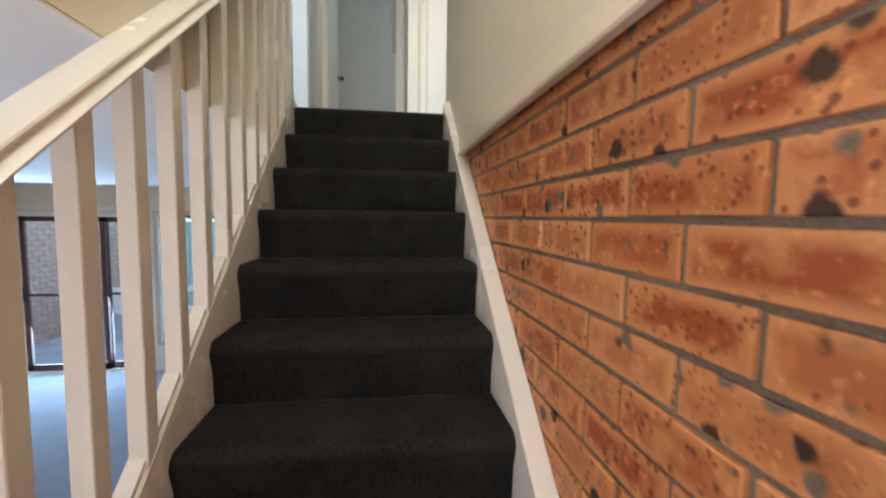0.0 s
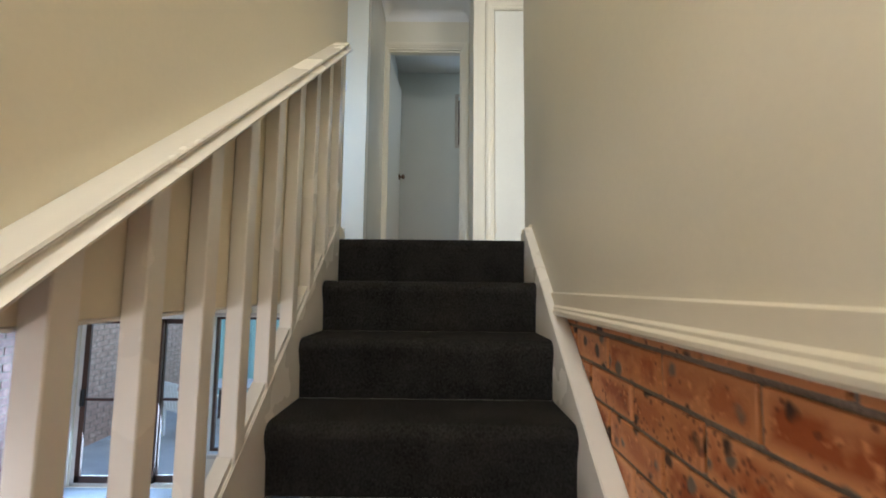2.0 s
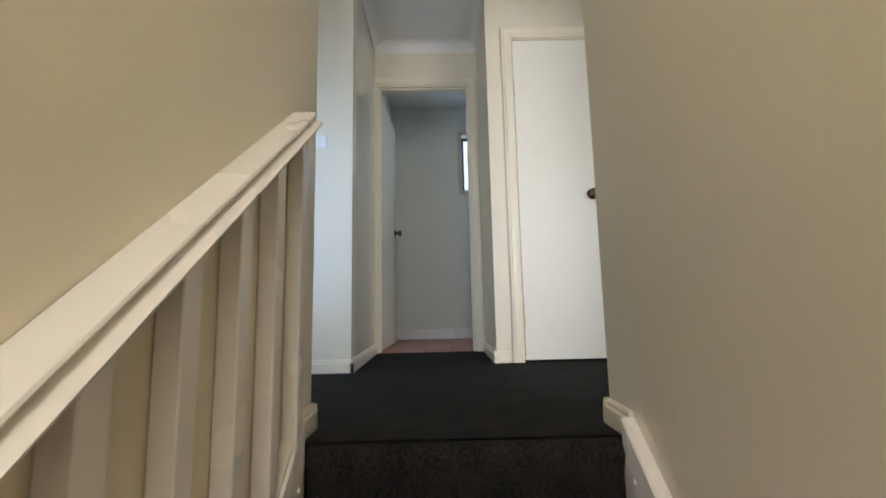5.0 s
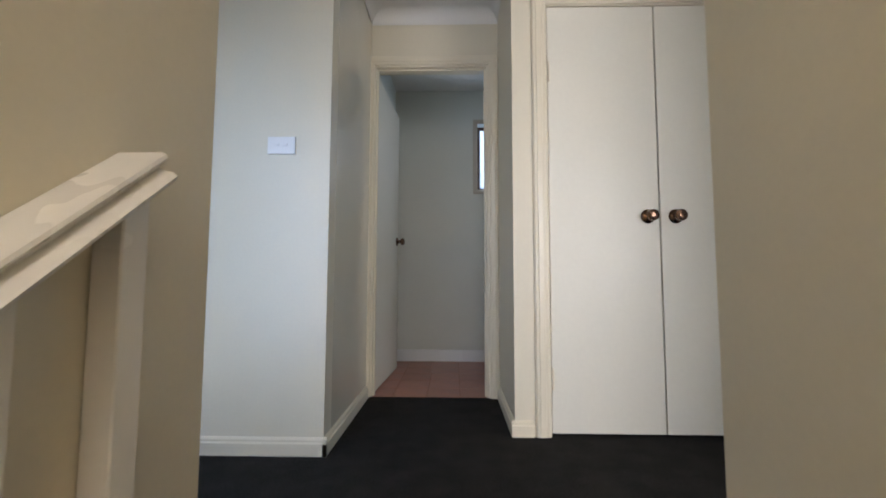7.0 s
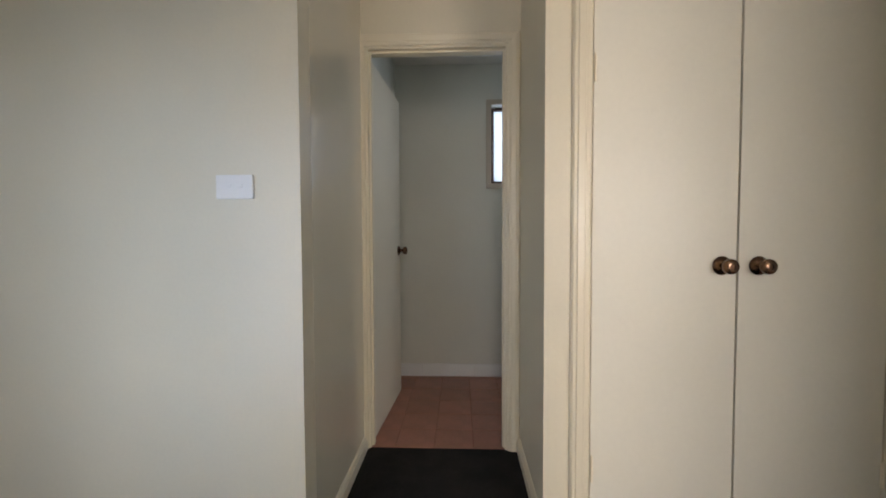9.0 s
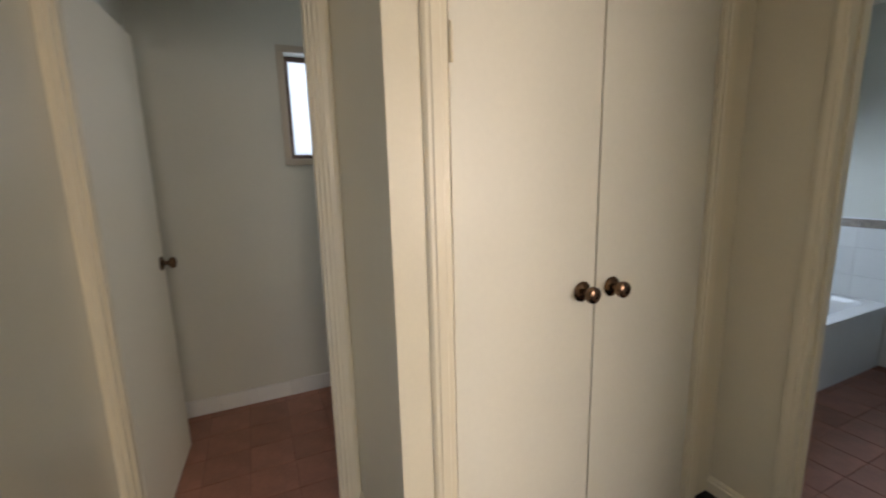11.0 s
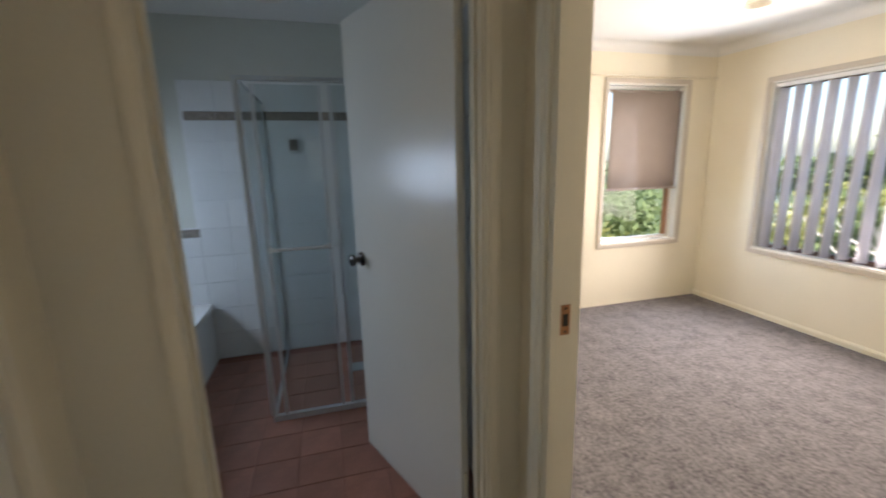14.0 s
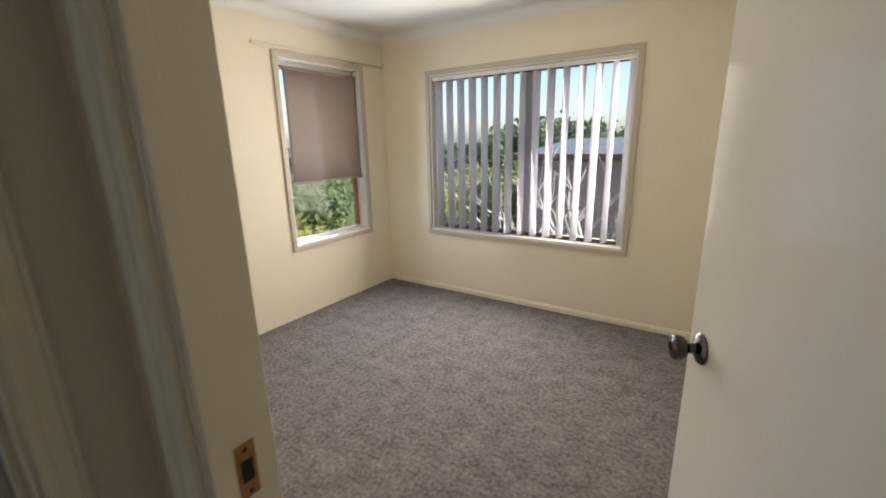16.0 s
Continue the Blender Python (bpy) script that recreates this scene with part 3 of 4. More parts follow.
# ---------------------------------------------------------------- staircase
stairs = thing("staircase", (0.42, NOSE - 13 * G, LF), "straight staircase with charcoal carpeted steps and white strings", "staircase")
for i in range(0, 14):
    y, z = NOSE - G * i, -R * i
    rr = 0.034
    nose = [(y + rr - rr * math.cos(a * math.pi / 12), z - rr + rr * math.sin(a * math.pi / 12)) for a in range(6, -2, -1)]
    back = y + (G + 0.02 if i else 0.06)
    bottom = max(z - R, LF)
    bm = prism(bmesh.new(), [(back, z)] + nose + [(y + 0.016, z - 0.09), (y + 0.022, bottom), (back, bottom)], 0.0205, 0.8145)
    part("step", bm, CARPET, stairs, "charcoal carpeted step with a rounded nosing" if i == 0 else "", True)
SL = R / G


def string_board(x0, x1, rise, drop, y_top):
    ya, yb = NOSE - 13.9 * G, y_top
    line = lambda y, o: (y, (y - NOSE) * SL + o)
    bm = prism(bmesh.new(), [line(ya, rise), line(yb, rise), line(yb, -drop), line(ya, -drop)], x0, x1)
    bmesh.ops.bevel(bm, geom=[e for e in bm.edges], offset=0.003, segments=2, affect="EDGES")
    return part("string_board", bm, RAILW, stairs, "white gloss painted stair string board")


string_board(-0.03, 0.02, 0.075, 0.26, 2.735)
string_board(0.815, 0.868, 0.045, 0.26, 2.752)
for x, s in ((0.021, 1), (0.8135, -1)):
    part("screw_cap", lathe(bmesh.new(), [(0, 0), (0.007, 0), (0.006, 0.003), (0, 0.004)], (x, 2.69, -0.075), (s, 0, 0), 12), PLASTIC, stairs, "small white screw cap", True)

# balustrade
RAILZ = lambda y: -0.268 + 0.785 * (y - 1.26)
balustrade = thing("balustrade", (0.0, 1.0, (1.0 - NOSE) * SL + 0.075), "white gloss painted timber balustrade with a moulded handrail", "balustrade")
RAILP = [(-0.019, 0), (0.036, 0), (0.043, -0.004), (0.045, -0.012), (0.042, -0.019), (0.036, -0.023), (0.035, -0.033), (0.042, -0.038), (0.053, -0.042), (0.059, -0.050), (0.057, -0.059), (0.044, -0.064), (0.032, -0.072), (0.030, -0.082), (-0.019, -0.082)]
bm = bmesh.new()
y0, y1 = -0.9, 2.705
bot = [bm.verts.new((x, y0, RAILZ(y0) + d * 0.62)) for x, d in RAILP]
top = [bm.verts.new((x, y1, RAILZ(y1) + d * 0.62)) for x, d in RAILP]
for i in range(len(RAILP)):
    j = (i + 1) % len(RAILP)
    bm.faces.new((bot[i], bot[j], top[j], top[i]))
bm.faces.new(bot)
bm.faces.new(top)
part("handrail", bm, RAILW, balustrade, "wide white gloss moulded handrail", True)
for k in range(-13, 10):
    y = 1.286 + 0.154 * k
    lo = lambda v: (v - NOSE) * SL + 0.072
    hi = lambda v: RAILZ(v) - 0.048
    y2 = y + 0.042
    bm = prism(bmesh.new(), [(y, lo(y)), (y2, lo(y2)), (y2, hi(y2)), (y, hi(y))], -0.0185, 0.0195)
    bmesh.ops.bevel(bm, geom=bm.edges[:], offset=0.002, segments=1, affect="EDGES")
    part("baluster", bm, RAILW, balustrade)
for k in range(-13, 9):
    y, y2 = 1.286 + 0.154 * k + 0.043, 1.286 + 0.154 * (k + 1) - 0.001
    lo = lambda v: (v - NOSE) * SL + 0.0755
    bm = prism(bmesh.new(), [(y, lo(y)), (y2, lo(y2)), (y2, lo(y2) + 0.018), (y, lo(y) + 0.018)], -0.0165, 0.0135)
    part("spacer_fillet", bm, RAILW, balustrade)

# ---------------------------------------------------------------- doors, frames, cupboard
lining("door_frame_toilet", "y", 4.73, 4.83, -0.096, 0.633, 2.062, stop_at=(4.755, 4.792))
architrave("trim_toilet_door", "y", 4.73, -1, -0.09, 0.627, 2.056, 0.9)
leaf_door("door_1", (-0.074, 4.832), (0.06, 1), (1, -0.06), 0.685, 2.02, "white semi-gloss flush toilet door standing wide open", BRONZE, "dark bronze round door knob")
lining("door_frame_bathroom", "x", XW, XB, 3.02, 3.864, 2.048, th=0.014, stop_at=(XW + 0.03, XB - 0.037))
architrave("trim_bathroom_door", "x", XW, -1, 3.026, 3.850, 2.042, 0.72)
leaf_door("door_2", (XB + 0.012, 3.075), (0.930, 0.367), (-0.367, 0.930), 0.76, 2.02, "white gloss flush bathroom door standing open", STEEL, "dark chrome round door knob", paint=DOORS)
lining("door_frame_bedroom", "y", 2.80, 2.90, 1.072, 1.925, 2.048, stop_at=(2.872, 2.898))
architrave("trim_bedroom_door", "y", 2.90, 1, 1.078, 1.919, 2.042, 1.1)
architrave("trim_bedroom_door_inside", "y", 2.80, -1, 1.066, 1.940, 2.052, 1.0)
leaf_door("door_3", (1.095, 2.79), (0.395, -0.919), (0.919, 0.395), 0.775, 2.02, "white gloss flush bedroom door standing half open", STEEL, "dark bronze round door knob", paint=DOORG)
strike = thing("strike_plate", (1.905, 2.846, 0.985), "worn brass strike plate screwed into the door jamb", "strike plate")
part("plate", boxes((1.9052, 2.831, 0.94, 1.9072, 2.861, 1.03), bevel=0.0008), BRASS, strike)
# Dark block on the plate paints the shade inside the latch hole.
part("latch_hole", boxes((1.9042, 2.837, 0.967, 1.9054, 2.855, 1.003)), NEARBLACK, strike, "dark block standing for the shaded latch hole")
for z in (0.95, 1.02):
    part("screw", lathe(bmesh.new(), [(0, 0), (0.004, 0), (0.003, 0.0015), (0, 0.002)], (1.9052, 2.846, z), (-1, 0, 0), 10), STEEL, strike)

architrave("trim_cupboard", "y", 4.13, -1, 0.852, 1.898, 2.034, 1.05)
lining("cupboard_frame", "y", 4.13, 4.20, 0.845, 1.905, 2.04, th=0.012)
cup = thing("built_in_cupboard", (1.375, 4.15, 0), "built-in linen cupboard with two flush cream doors, both shut", "cupboard")
mid = 1.372
for a, b, k, hx in ((0.8605, mid - 0.0035, mid - 0.055, 0.866), (mid + 0.0035, 1.8895, mid + 0.072, 1.887)):
    d = part("door", boxes((a, 4.134, 0.012, b, 4.166, 2.024), bevel=0.002), DOORP, cup, "flush cream semi-gloss cupboard door")
    knob(d, (k, 4.134, 1.0), (0, -1, 0), BRONZE, "aged bronze round knob")
    for z in (0.25, 1.70):
        part("hinge", lathe(bmesh.new(), [(0, 0), (0.005, 0), (0.005, 0.085), (0.003, 0.09), (0.004, 0.096), (0, 0.098)], (hx, 4.130, z - 0.045), (0, 0, 1), 10), TRIM, d, "painted butt hinge", True)

# light switch
sw = thing("light_switch", (-0.315, 3.9, 1.265), "white plastic double light switch on the wall", "light switch")
part("plate", boxes((-0.374, 3.890, 1.229, -0.256, 3.8995, 1.304), bevel=0.003), PLASTIC, sw)
for x in (-0.333, -0.298):
    part("rocker", boxes((x - 0.009, 3.886, 1.262, x + 0.009, 3.8905, 1.276), bevel=0.002), PLASTIC, sw)

# ---------------------------------------------------------------- windows and blinds


def window_frame_x(name, x_in, x_out, a, b, lo, hi, out, label, mat_frame, mullions=(), reveal=True, arch=True, pane=GLASS, i=0.017, w=0.035):
    """A window in a wall across x: reveal, frame, panes; out is the side towards the outdoors."""
    t = thing(name, ((x_in + x_out) / 2, (a + b) / 2, lo), label, "window", kind="structure")
    s = 1 if x_out > x_in else -1
    if reveal:
        for n, r in (("sill", (x_in - s * 0.012, a, lo, x_out, b, lo + 0.018)), ("reveal_board", (x_in, a, hi - 0.016, x_out, b, hi)), ("reveal_board", (x_in, a, lo + 0.018, x_out, a + 0.016, hi - 0.016)), ("reveal_board", (x_in, b - 0.016, lo + 0.018, x_out, b, hi - 0.016))):
            part(n, boxes(r, bevel=0.0015), RAILW, t)
    f0, f1 = x_out - s * 0.045, x_out - s * 0.005
    for r in ((f0, a + i, lo + i, f1, b - i, lo + i + w), (f0, a + i, hi - i - w, f1, b - i, hi - i), (f0, a + i, lo + i + w, f1, a + i + w, hi - i - w), (f0, b - i - w, lo + i + w, f1, b - i, hi - i - w)):
        part("window_frame", boxes(r, bevel=0.002), mat_frame, t)
    cuts = [a + i + w] + sorted(mullions) + [b - i - w]
    for m in mullions:
        part("mullion", boxes((f0 - s * 0.004, m - 0.024, lo + i + w, f1 - s * 0.004, m + 0.024, hi - i - w), bevel=0.002), GREYALU, t, "grey aluminium meeting stile")
    for c0, c1 in zip(cuts, cuts[1:]):
        p = part("pane", boxes(((f0 + f1) / 2 - 0.002, c0, lo + i + w, (f0 + f1) / 2 + 0.002, c1, hi - i - w)), pane, t)
        p.visible_shadow = False
    if arch:
        e = 0.038
        for n, r in (("surround", (x_in - s * 0.016, a - e, lo - e, x_in, b + e, lo)), ("surround", (x_in - s * 0.016, a - e, hi, x_in, b + e, hi + e)), ("surround", (x_in - s * 0.016, a - e, lo, x_in, a, hi)), ("surround", (x_in - s * 0.016, b, lo, x_in, b + e, hi))):
            part(n, boxes(r, bevel=0.004), SURR, t, "moulded timber window surround, its cream darkened for backlit shade")
    return t


def swap_xy(t):
    """Turns a window built in a wall across x into one across y."""
    for o in t.children_recursive:
        for v in o.data.vertices:
            v.co = (v.co.y, v.co.x, v.co.z)
        o.data.flip_normals()
        o["base"] = (o["base"][1], o["base"][0], o["base"][2])
    l = t.location.copy()
    t.location = (l.y, l.x, l.z)
    return t


w1 = window_frame_x("window_1", 4.25, 4.37, 0.14, 1.005, 0.612, 2.075, 1, "tall bedroom window with a white frame and sill", RAILW, w=0.026)
part("sash_stile", boxes((4.325, 0.184, 0.656, 4.355, 0.222, 2.03), bevel=0.002), TIMBER, w1, "stained timber sash stile")
swap_xy(window_frame_x("window_2", -0.18, -0.30, 1.955, 3.70, 0.60, 2.01, -1, "wide sliding bedroom window in a brown aluminium frame", ALU, mullions=(2.765,)))
swap_xy(window_frame_x("window_3", 5.83, 5.95, 0.625, 1.24, 1.495, 2.09, 1, "small frosted toilet window in a dark frame", ALU, pane=FROST, reveal=False, i=0.002, w=0.024))
swap_xy(window_frame_x("window_4", 5.15, 5.25, 2.95, 3.95, 1.05, 1.75, 1, "frosted bathroom window over the bath", ALU, pane=FROST))

# The next four windows are unseen, added only to hold fill lamps.
swap_xy(window_frame_x("window_5", -3.2, -3.3, 0.05, 0.78, 0.3, 2.0, -1, "tall frosted window, unseen, added for the stair fill lamp", ALU, pane=FROST))
swap_xy(window_frame_x("window_8", 2.91, 2.81, -0.78, -0.22, 0.25, 1.7, -1, "tall frosted window, unseen, added to light the switch wall", ALU, pane=FROST))
window_frame_x("window_7", -0.02, -0.12, -1.95, -0.35, 0.4, 1.9, -1, "frosted side window, unseen, added to light the stair walls", ALU, pane=FROST)
window_frame_x("window_6", -2.2, -2.3, 3.03, 3.77, 0.9, 2.05, -1, "window in a brown frame, unseen, added for a passage fill lamp", ALU)

# roller blind in front of the tall window
rb = thing("roller_blind", (4.232, 0.585, 1.13), "taupe roller blind drawn two thirds down", "roller blind")
bm = bmesh.new()
ys = [0.188 + 0.764 * i / 24 for i in range(25)]
zs = [1.135, 1.4, 1.7, 2.005]
grid = [[bm.verts.new((4.262 + 0.0025 * math.sin(i * 0.6 + j) , y, z)) for i, y in enumerate(ys)] for j, z in enumerate(zs)]
for a, b in zip(grid, grid[1:]):
    for i in range(24):
        bm.faces.new((a[i], a[i + 1], b[i + 1], b[i]))
cloth = part("cloth", bm, BLIND, rb, "plain taupe blind cloth", True)
sol = cloth.modifiers.new("thickness", "SOLIDIFY")
sol.thickness = 0.0012
part("bottom_bar", boxes((4.256, 0.172, 1.118, 4.270, 0.967, 1.138), bevel=0.004), BLIND, rb)
part("roller", lathe(bmesh.new(), [(0, 0), (0.016, 0), (0.016, 0.782), (0, 0.782)], (4.275, 0.179, 2.003), (0, 1, 0), 16), BLIND, rb, "rolled cloth on its tube", True)
for y0, y1 in ((0.157, 0.18), (0.96, 0.988)):
    part("bracket", boxes((4.270, y0, 1.998, 4.280, y1, 2.008)), PLASTIC, rb)
rod = thing("curtain_rail", (4.24, 0.55, 2.14), "thin cream curtain rail above the window", "curtain rail")
part("rail", boxes((4.218, -0.172, 2.128, 4.232, 1.21, 2.146), bevel=0.003), TRIM, rod)
for y in (0.0, 0.6, 1.15):
    part("bracket", boxes((4.232, y - 0.012, 2.126, 4.25, y + 0.012, 2.15), bevel=0.002), TRIM, rod)

# vertical blind in the wide window
vb = thing("vertical_blind", (2.83, -0.2, 0.63), "white vertical blind with turned hanging slats", "vertical blind")
part("headrail", boxes((1.975, -0.235, 1.962, 3.68, -0.195, 1.992), bevel=0.003), PLASTIC, vb)
NS = 15
for i in range(NS):
    x = 1.985 + (3.62 - 1.985) * i / (NS - 1)
    ang = radians(62 + 6 * math.sin(i * 2.1))
    c, s = math.cos(ang), math.sin(ang)
    bm = bmesh.new()
    rows = []
    for z in (0.632, 1.0, 1.5, 1.955):
        row = []
        for u in (-0.038, -0.019, 0, 0.019, 0.038):
            bow = 0.004 * (1 - (u / 0.038) ** 2) + 0.003 * math.sin(z * 3 + i)
            row.append(bm.verts.new((x + u * c - bow * s, -0.215 + u * s + bow * c, z + 0.004 * math.sin(i * 1.7))))
        rows.append(row)
    for a, b in zip(rows, rows[1:]):
        for k in range(4):
            bm.faces.new((a[k], a[k + 1], b[k + 1], b[k]))
    o = part("slat", bm, SLAT, vb, "", True)
    md = o.modifiers.new("thickness", "SOLIDIFY")
    md.thickness = 0.001

# bedroom ceiling lamp
fan = thing("ceiling_light", (2.70, 1.25, CZ), "cream ceiling light with two bell-shaped glass shades", "ceiling light")
part("canopy", lathe(bmesh.new(), [(0, 0), (0.075, 0), (0.075, 0.02), (0.05, 0.045), (0.02, 0.05), (0, 0.05)], (2.70, 1.25, CZ), (0, 0, -1)), RAILW, fan, "", True)
for dx, dy in ((0.13, -0.10), (-0.13, 0.10)):
    o, d = Vector((2.70, 1.25, CZ - 0.07)), Vector((dx, dy, -0.02))
    part("arm", lathe(bmesh.new(), [(0, 0), (0.010, 0), (0.010, d.length), (0, d.length)], o, d, 10), RAILW, fan, "", True)
    e = o + d
    part("shade", lathe(bmesh.new(), [(0.018, -0.01), (0.022, 0.0), (0.026, 0.02), (0.036, 0.05), (0.055, 0.08), (0.068, 0.095), (0.066, 0.096), (0.052, 0.079), (0.032, 0.05), (0.018, 0.02)], e, (0.1 * dx, 0.1 * dy, -1)), SHADE, fan, "opal glass bell shade", True)

# ---------------------------------------------------------------- bathroom
oy = thing("oyster_light", (3.58, 3.69, CZ), "round cream ceiling oyster light, switched off", "ceiling light")
part("base", lathe(bmesh.new(), [(0, 0), (0.14, 0), (0.14, 0.02), (0, 0.02)], (3.58, 3.69, CZ), (0, 0, -1), 32), BRASS, oy, "", True)
part("diffuser", lathe(bmesh.new(), [(0.13, 0.02), (0.125, 0.04), (0.09, 0.075), (0.04, 0.09), (0, 0.093)], (3.58, 3.69, CZ), (0, 0, -1), 32), SHADE, oy, "amber tinted glass diffuser", True)

shower = thing("shower_screen", (3.25, 3.40, 0), "framed glass shower screen with white aluminium rails", "shower screen")
SX, SY0, SY1, SH = 3.243, 2.92, 3.85, 1.86
def bar(n, *r):
    return part(n, boxes(r, bevel=0.002), SILVER, shower)
bar("sill_rail", SX - 0.014, SY0, 0.0, SX + 0.014, SY1, 0.035)
bar("head_rail", SX - 0.012, SY0, SH - 0.022, SX + 0.012, SY1, SH)
bar("corner_post", SX - 0.014, SY1 - 0.014, 0.04, SX + 0.014, SY1 + 0.014, SH)
bar("post", SX - 0.01, 3.402, 0.04, SX + 0.01, 3.42, SH - 0.035)
bar("door_stile", SX - 0.022, 3.772, 0.045, SX - 0.004, 3.788, SH - 0.04)
bar("door_stile", SX - 0.022, 3.458, 0.045, SX - 0.004, 3.472, SH - 0.04)
bar("wall_post", SX - 0.013, SY0 - 0.015, 0.04, SX + 0.013, SY0 + 0.012, SH - 0.035)
bar("return_sill", SX + 0.02, SY1 - 0.008, 0.0, 4.203, SY1 + 0.008, 0.014)
bar("return_head", SX + 0.014, SY1 - 0.006, SH - 0.012, 4.203, SY1 + 0.006, SH)
bar("wall_post", 4.193, SY1 - 0.006, 0.014, 4.203, SY1 + 0.006, SH - 0.012)
for r in ((SX - 0.003, SY0 + 0.012, 0.04, SX + 0.003, 3.40, SH - 0.035), (SX - 0.014, 3.475, 0.05, SX - 0.009, 3.765, SH - 0.04)):
    part("glass_panel", boxes(r), SHGLASS, shower, "clear glass panel")
part("glass_panel", boxes((SX + 0.014, SY1 - 0.002, 0.014, 4.193, SY1 + 0.002, SH - 0.012)), SHGLASS, shower, "clear glass return panel")
part("towel_bar", lathe(bmesh.new(), [(0, 0), (0.009, 0), (0.009, 0.32), (0, 0.32)], (SX - 0.05, 3.46, 1.0), (0, 1, 0), 12), PLASTIC, shower, "white towel bar", True)
for y in (3.47, 3.77):
    part("bar_bracket", boxes((SX - 0.055, y - 0.01, 0.988, SX - 0.01, y + 0.01, 1.012), bevel=0.003), PLASTIC, shower)
soap = thing("soap_holder", (4.2, 3.66, 1.56), "small white ceramic soap holder on the shower wall", "soap holder")
part("back_plate", boxes((4.186, 3.635, 1.51, 4.199, 3.695, 1.61), bevel=0.006), BTILE, soap)
part("dish", boxes((4.14, 3.637, 1.51, 4.188, 3.693, 1.53), bevel=0.008), WTILE, soap)
drain = thing("shower_drain", (3.75, 3.35, 0.0), "square chrome floor drain in the shower", "floor drain")
part("grate", boxes((3.69, 3.29, 0.0005, 3.81, 3.41, 0.005), bevel=0.001), SILVER, drain)

tub = thing("bathtub", (3.4, 4.76, 0), "white enamel bathtub set in a tiled surround", "bathtub")
BY0, BY1, BX0, BX1, BH = 4.345, 5.135, 2.45, 4.20, 0.445
bm = bmesh.new()


def ring(x0, y0, x1, y1, z, r, n=6):
    vs = []
    for cx, cy, a0 in ((x1 - r, y1 - r, 0), (x0 + r, y1 - r, 90), (x0 + r, y0 + r, 180), (x1 - r, y0 + r, 270)):
        for i in range(n):
            a = radians(a0 + 90 * i / (n - 1))
            vs.append(bm.verts.new((cx + r * math.cos(a), cy + r * math.sin(a), z)))
    return vs


rings = [ring(BX0, BY0 - 0.015, BX1, BY1, BH - 0.03, 0.02), ring(BX0, BY0 - 0.015, BX1, BY1, BH, 0.02), ring(BX0 + 0.07, BY0 + 0.07, BX1 - 0.07, BY1 - 0.07, BH, 0.1), ring(BX0 + 0.09, BY0 + 0.09, BX1 - 0.09, BY1 - 0.09, BH - 0.03, 0.12), ring(BX0 + 0.18, BY0 + 0.14, BX1 - 0.14, BY1 - 0.14, 0.14, 0.16), ring(BX0 + 0.26, BY0 + 0.2, BX1 - 0.22, BY1 - 0.2, 0.09, 0.14)]
for a, b in zip(rings, rings[1:]):
    for i in range(len(a)):
        j = (i + 1) % len(a)
        bm.faces.new((a[i], a[j], b[j], b[i]))
bm.faces.new(rings[-1])
part("tub_shell", bm, TUB, tub, "", True)
part("apron", boxes((BX0, BY0, 0.0, BX1, BY0 + 0.05, BH - 0.03)), WTILE, tub, "white tiled bath apron")

# ---------------------------------------------------------------- living room below
LX0, LX1 = -3.92, -2.60
sd = thing("sliding_glass_door", (-3.26, 6.1, LF), "sliding glass door with brown sashes in a white frame", "sliding door", kind="structure")
for r in ((LX0, 6.07, LF, LX0 + 0.05, 6.15, -0.58), (LX1 - 0.05, 6.07, LF, LX1, 6.15, -0.58), (LX0, 6.07, -0.63, LX1, 6.15, -0.58), (LX0, 6.07, LF, LX1, 6.15, LF + 0.04)):
    part("outer_frame", boxes(r, bevel=0.002), RAILW, sd, "white painted door frame")
for a, b, y in ((LX0 + 0.05, -2.93, 6.085), (-2.98, LX1 - 0.05, 6.125)):
    for r in ((a, y - 0.015, LF + 0.04, a + 0.06, y + 0.015, -0.63), (b - 0.06, y - 0.015, LF + 0.04, b, y + 0.015, -0.63), (a, y - 0.015, LF + 0.04, b, y + 0.015, LF + 0.12), (a, y - 0.015, -0.69, b, y + 0.015, -0.63), (a, y - 0.012, LF + 0.98, b, y + 0.012, LF + 1.01)):
        part("sash_rail", boxes(r, bevel=0.002), ALU, sd)
    p = part("pane", boxes((a + 0.06, y - 0.002, LF + 0.12, b - 0.06, y + 0.002, -0.69)), GLASS, sd)
    p.visible_shadow = False
part("handle", boxes((LX0 + 0.07, 6.03, LF + 0.92, LX0 + 0.10, 6.07, LF + 1.12), bevel=0.008), NEARBLACK, sd, "black moulded pull handle")
swap_xy(window_frame_x("window_9", 6.05, 6.17, -2.33, -1.30, -2.21, -0.58, 1, "tall living room window beside the sliding door", ALU))
solid("trim_sliding_door", boxes((-4.06, 6.03, LF, -3.925, 6.049, -0.55), bevel=0.003), RAILW, "white painted timber cover board beside the sliding door", "trim")
pel = thing("curtain_pelmet", (-2.95, 6.0, -0.5), "pale timber curtain rail above the sliding door", "curtain rail")
part("rail", boxes((-4.05, 5.99, -0.545, -1.85, 6.045, -0.50), bevel=0.004), TRIM, pel)

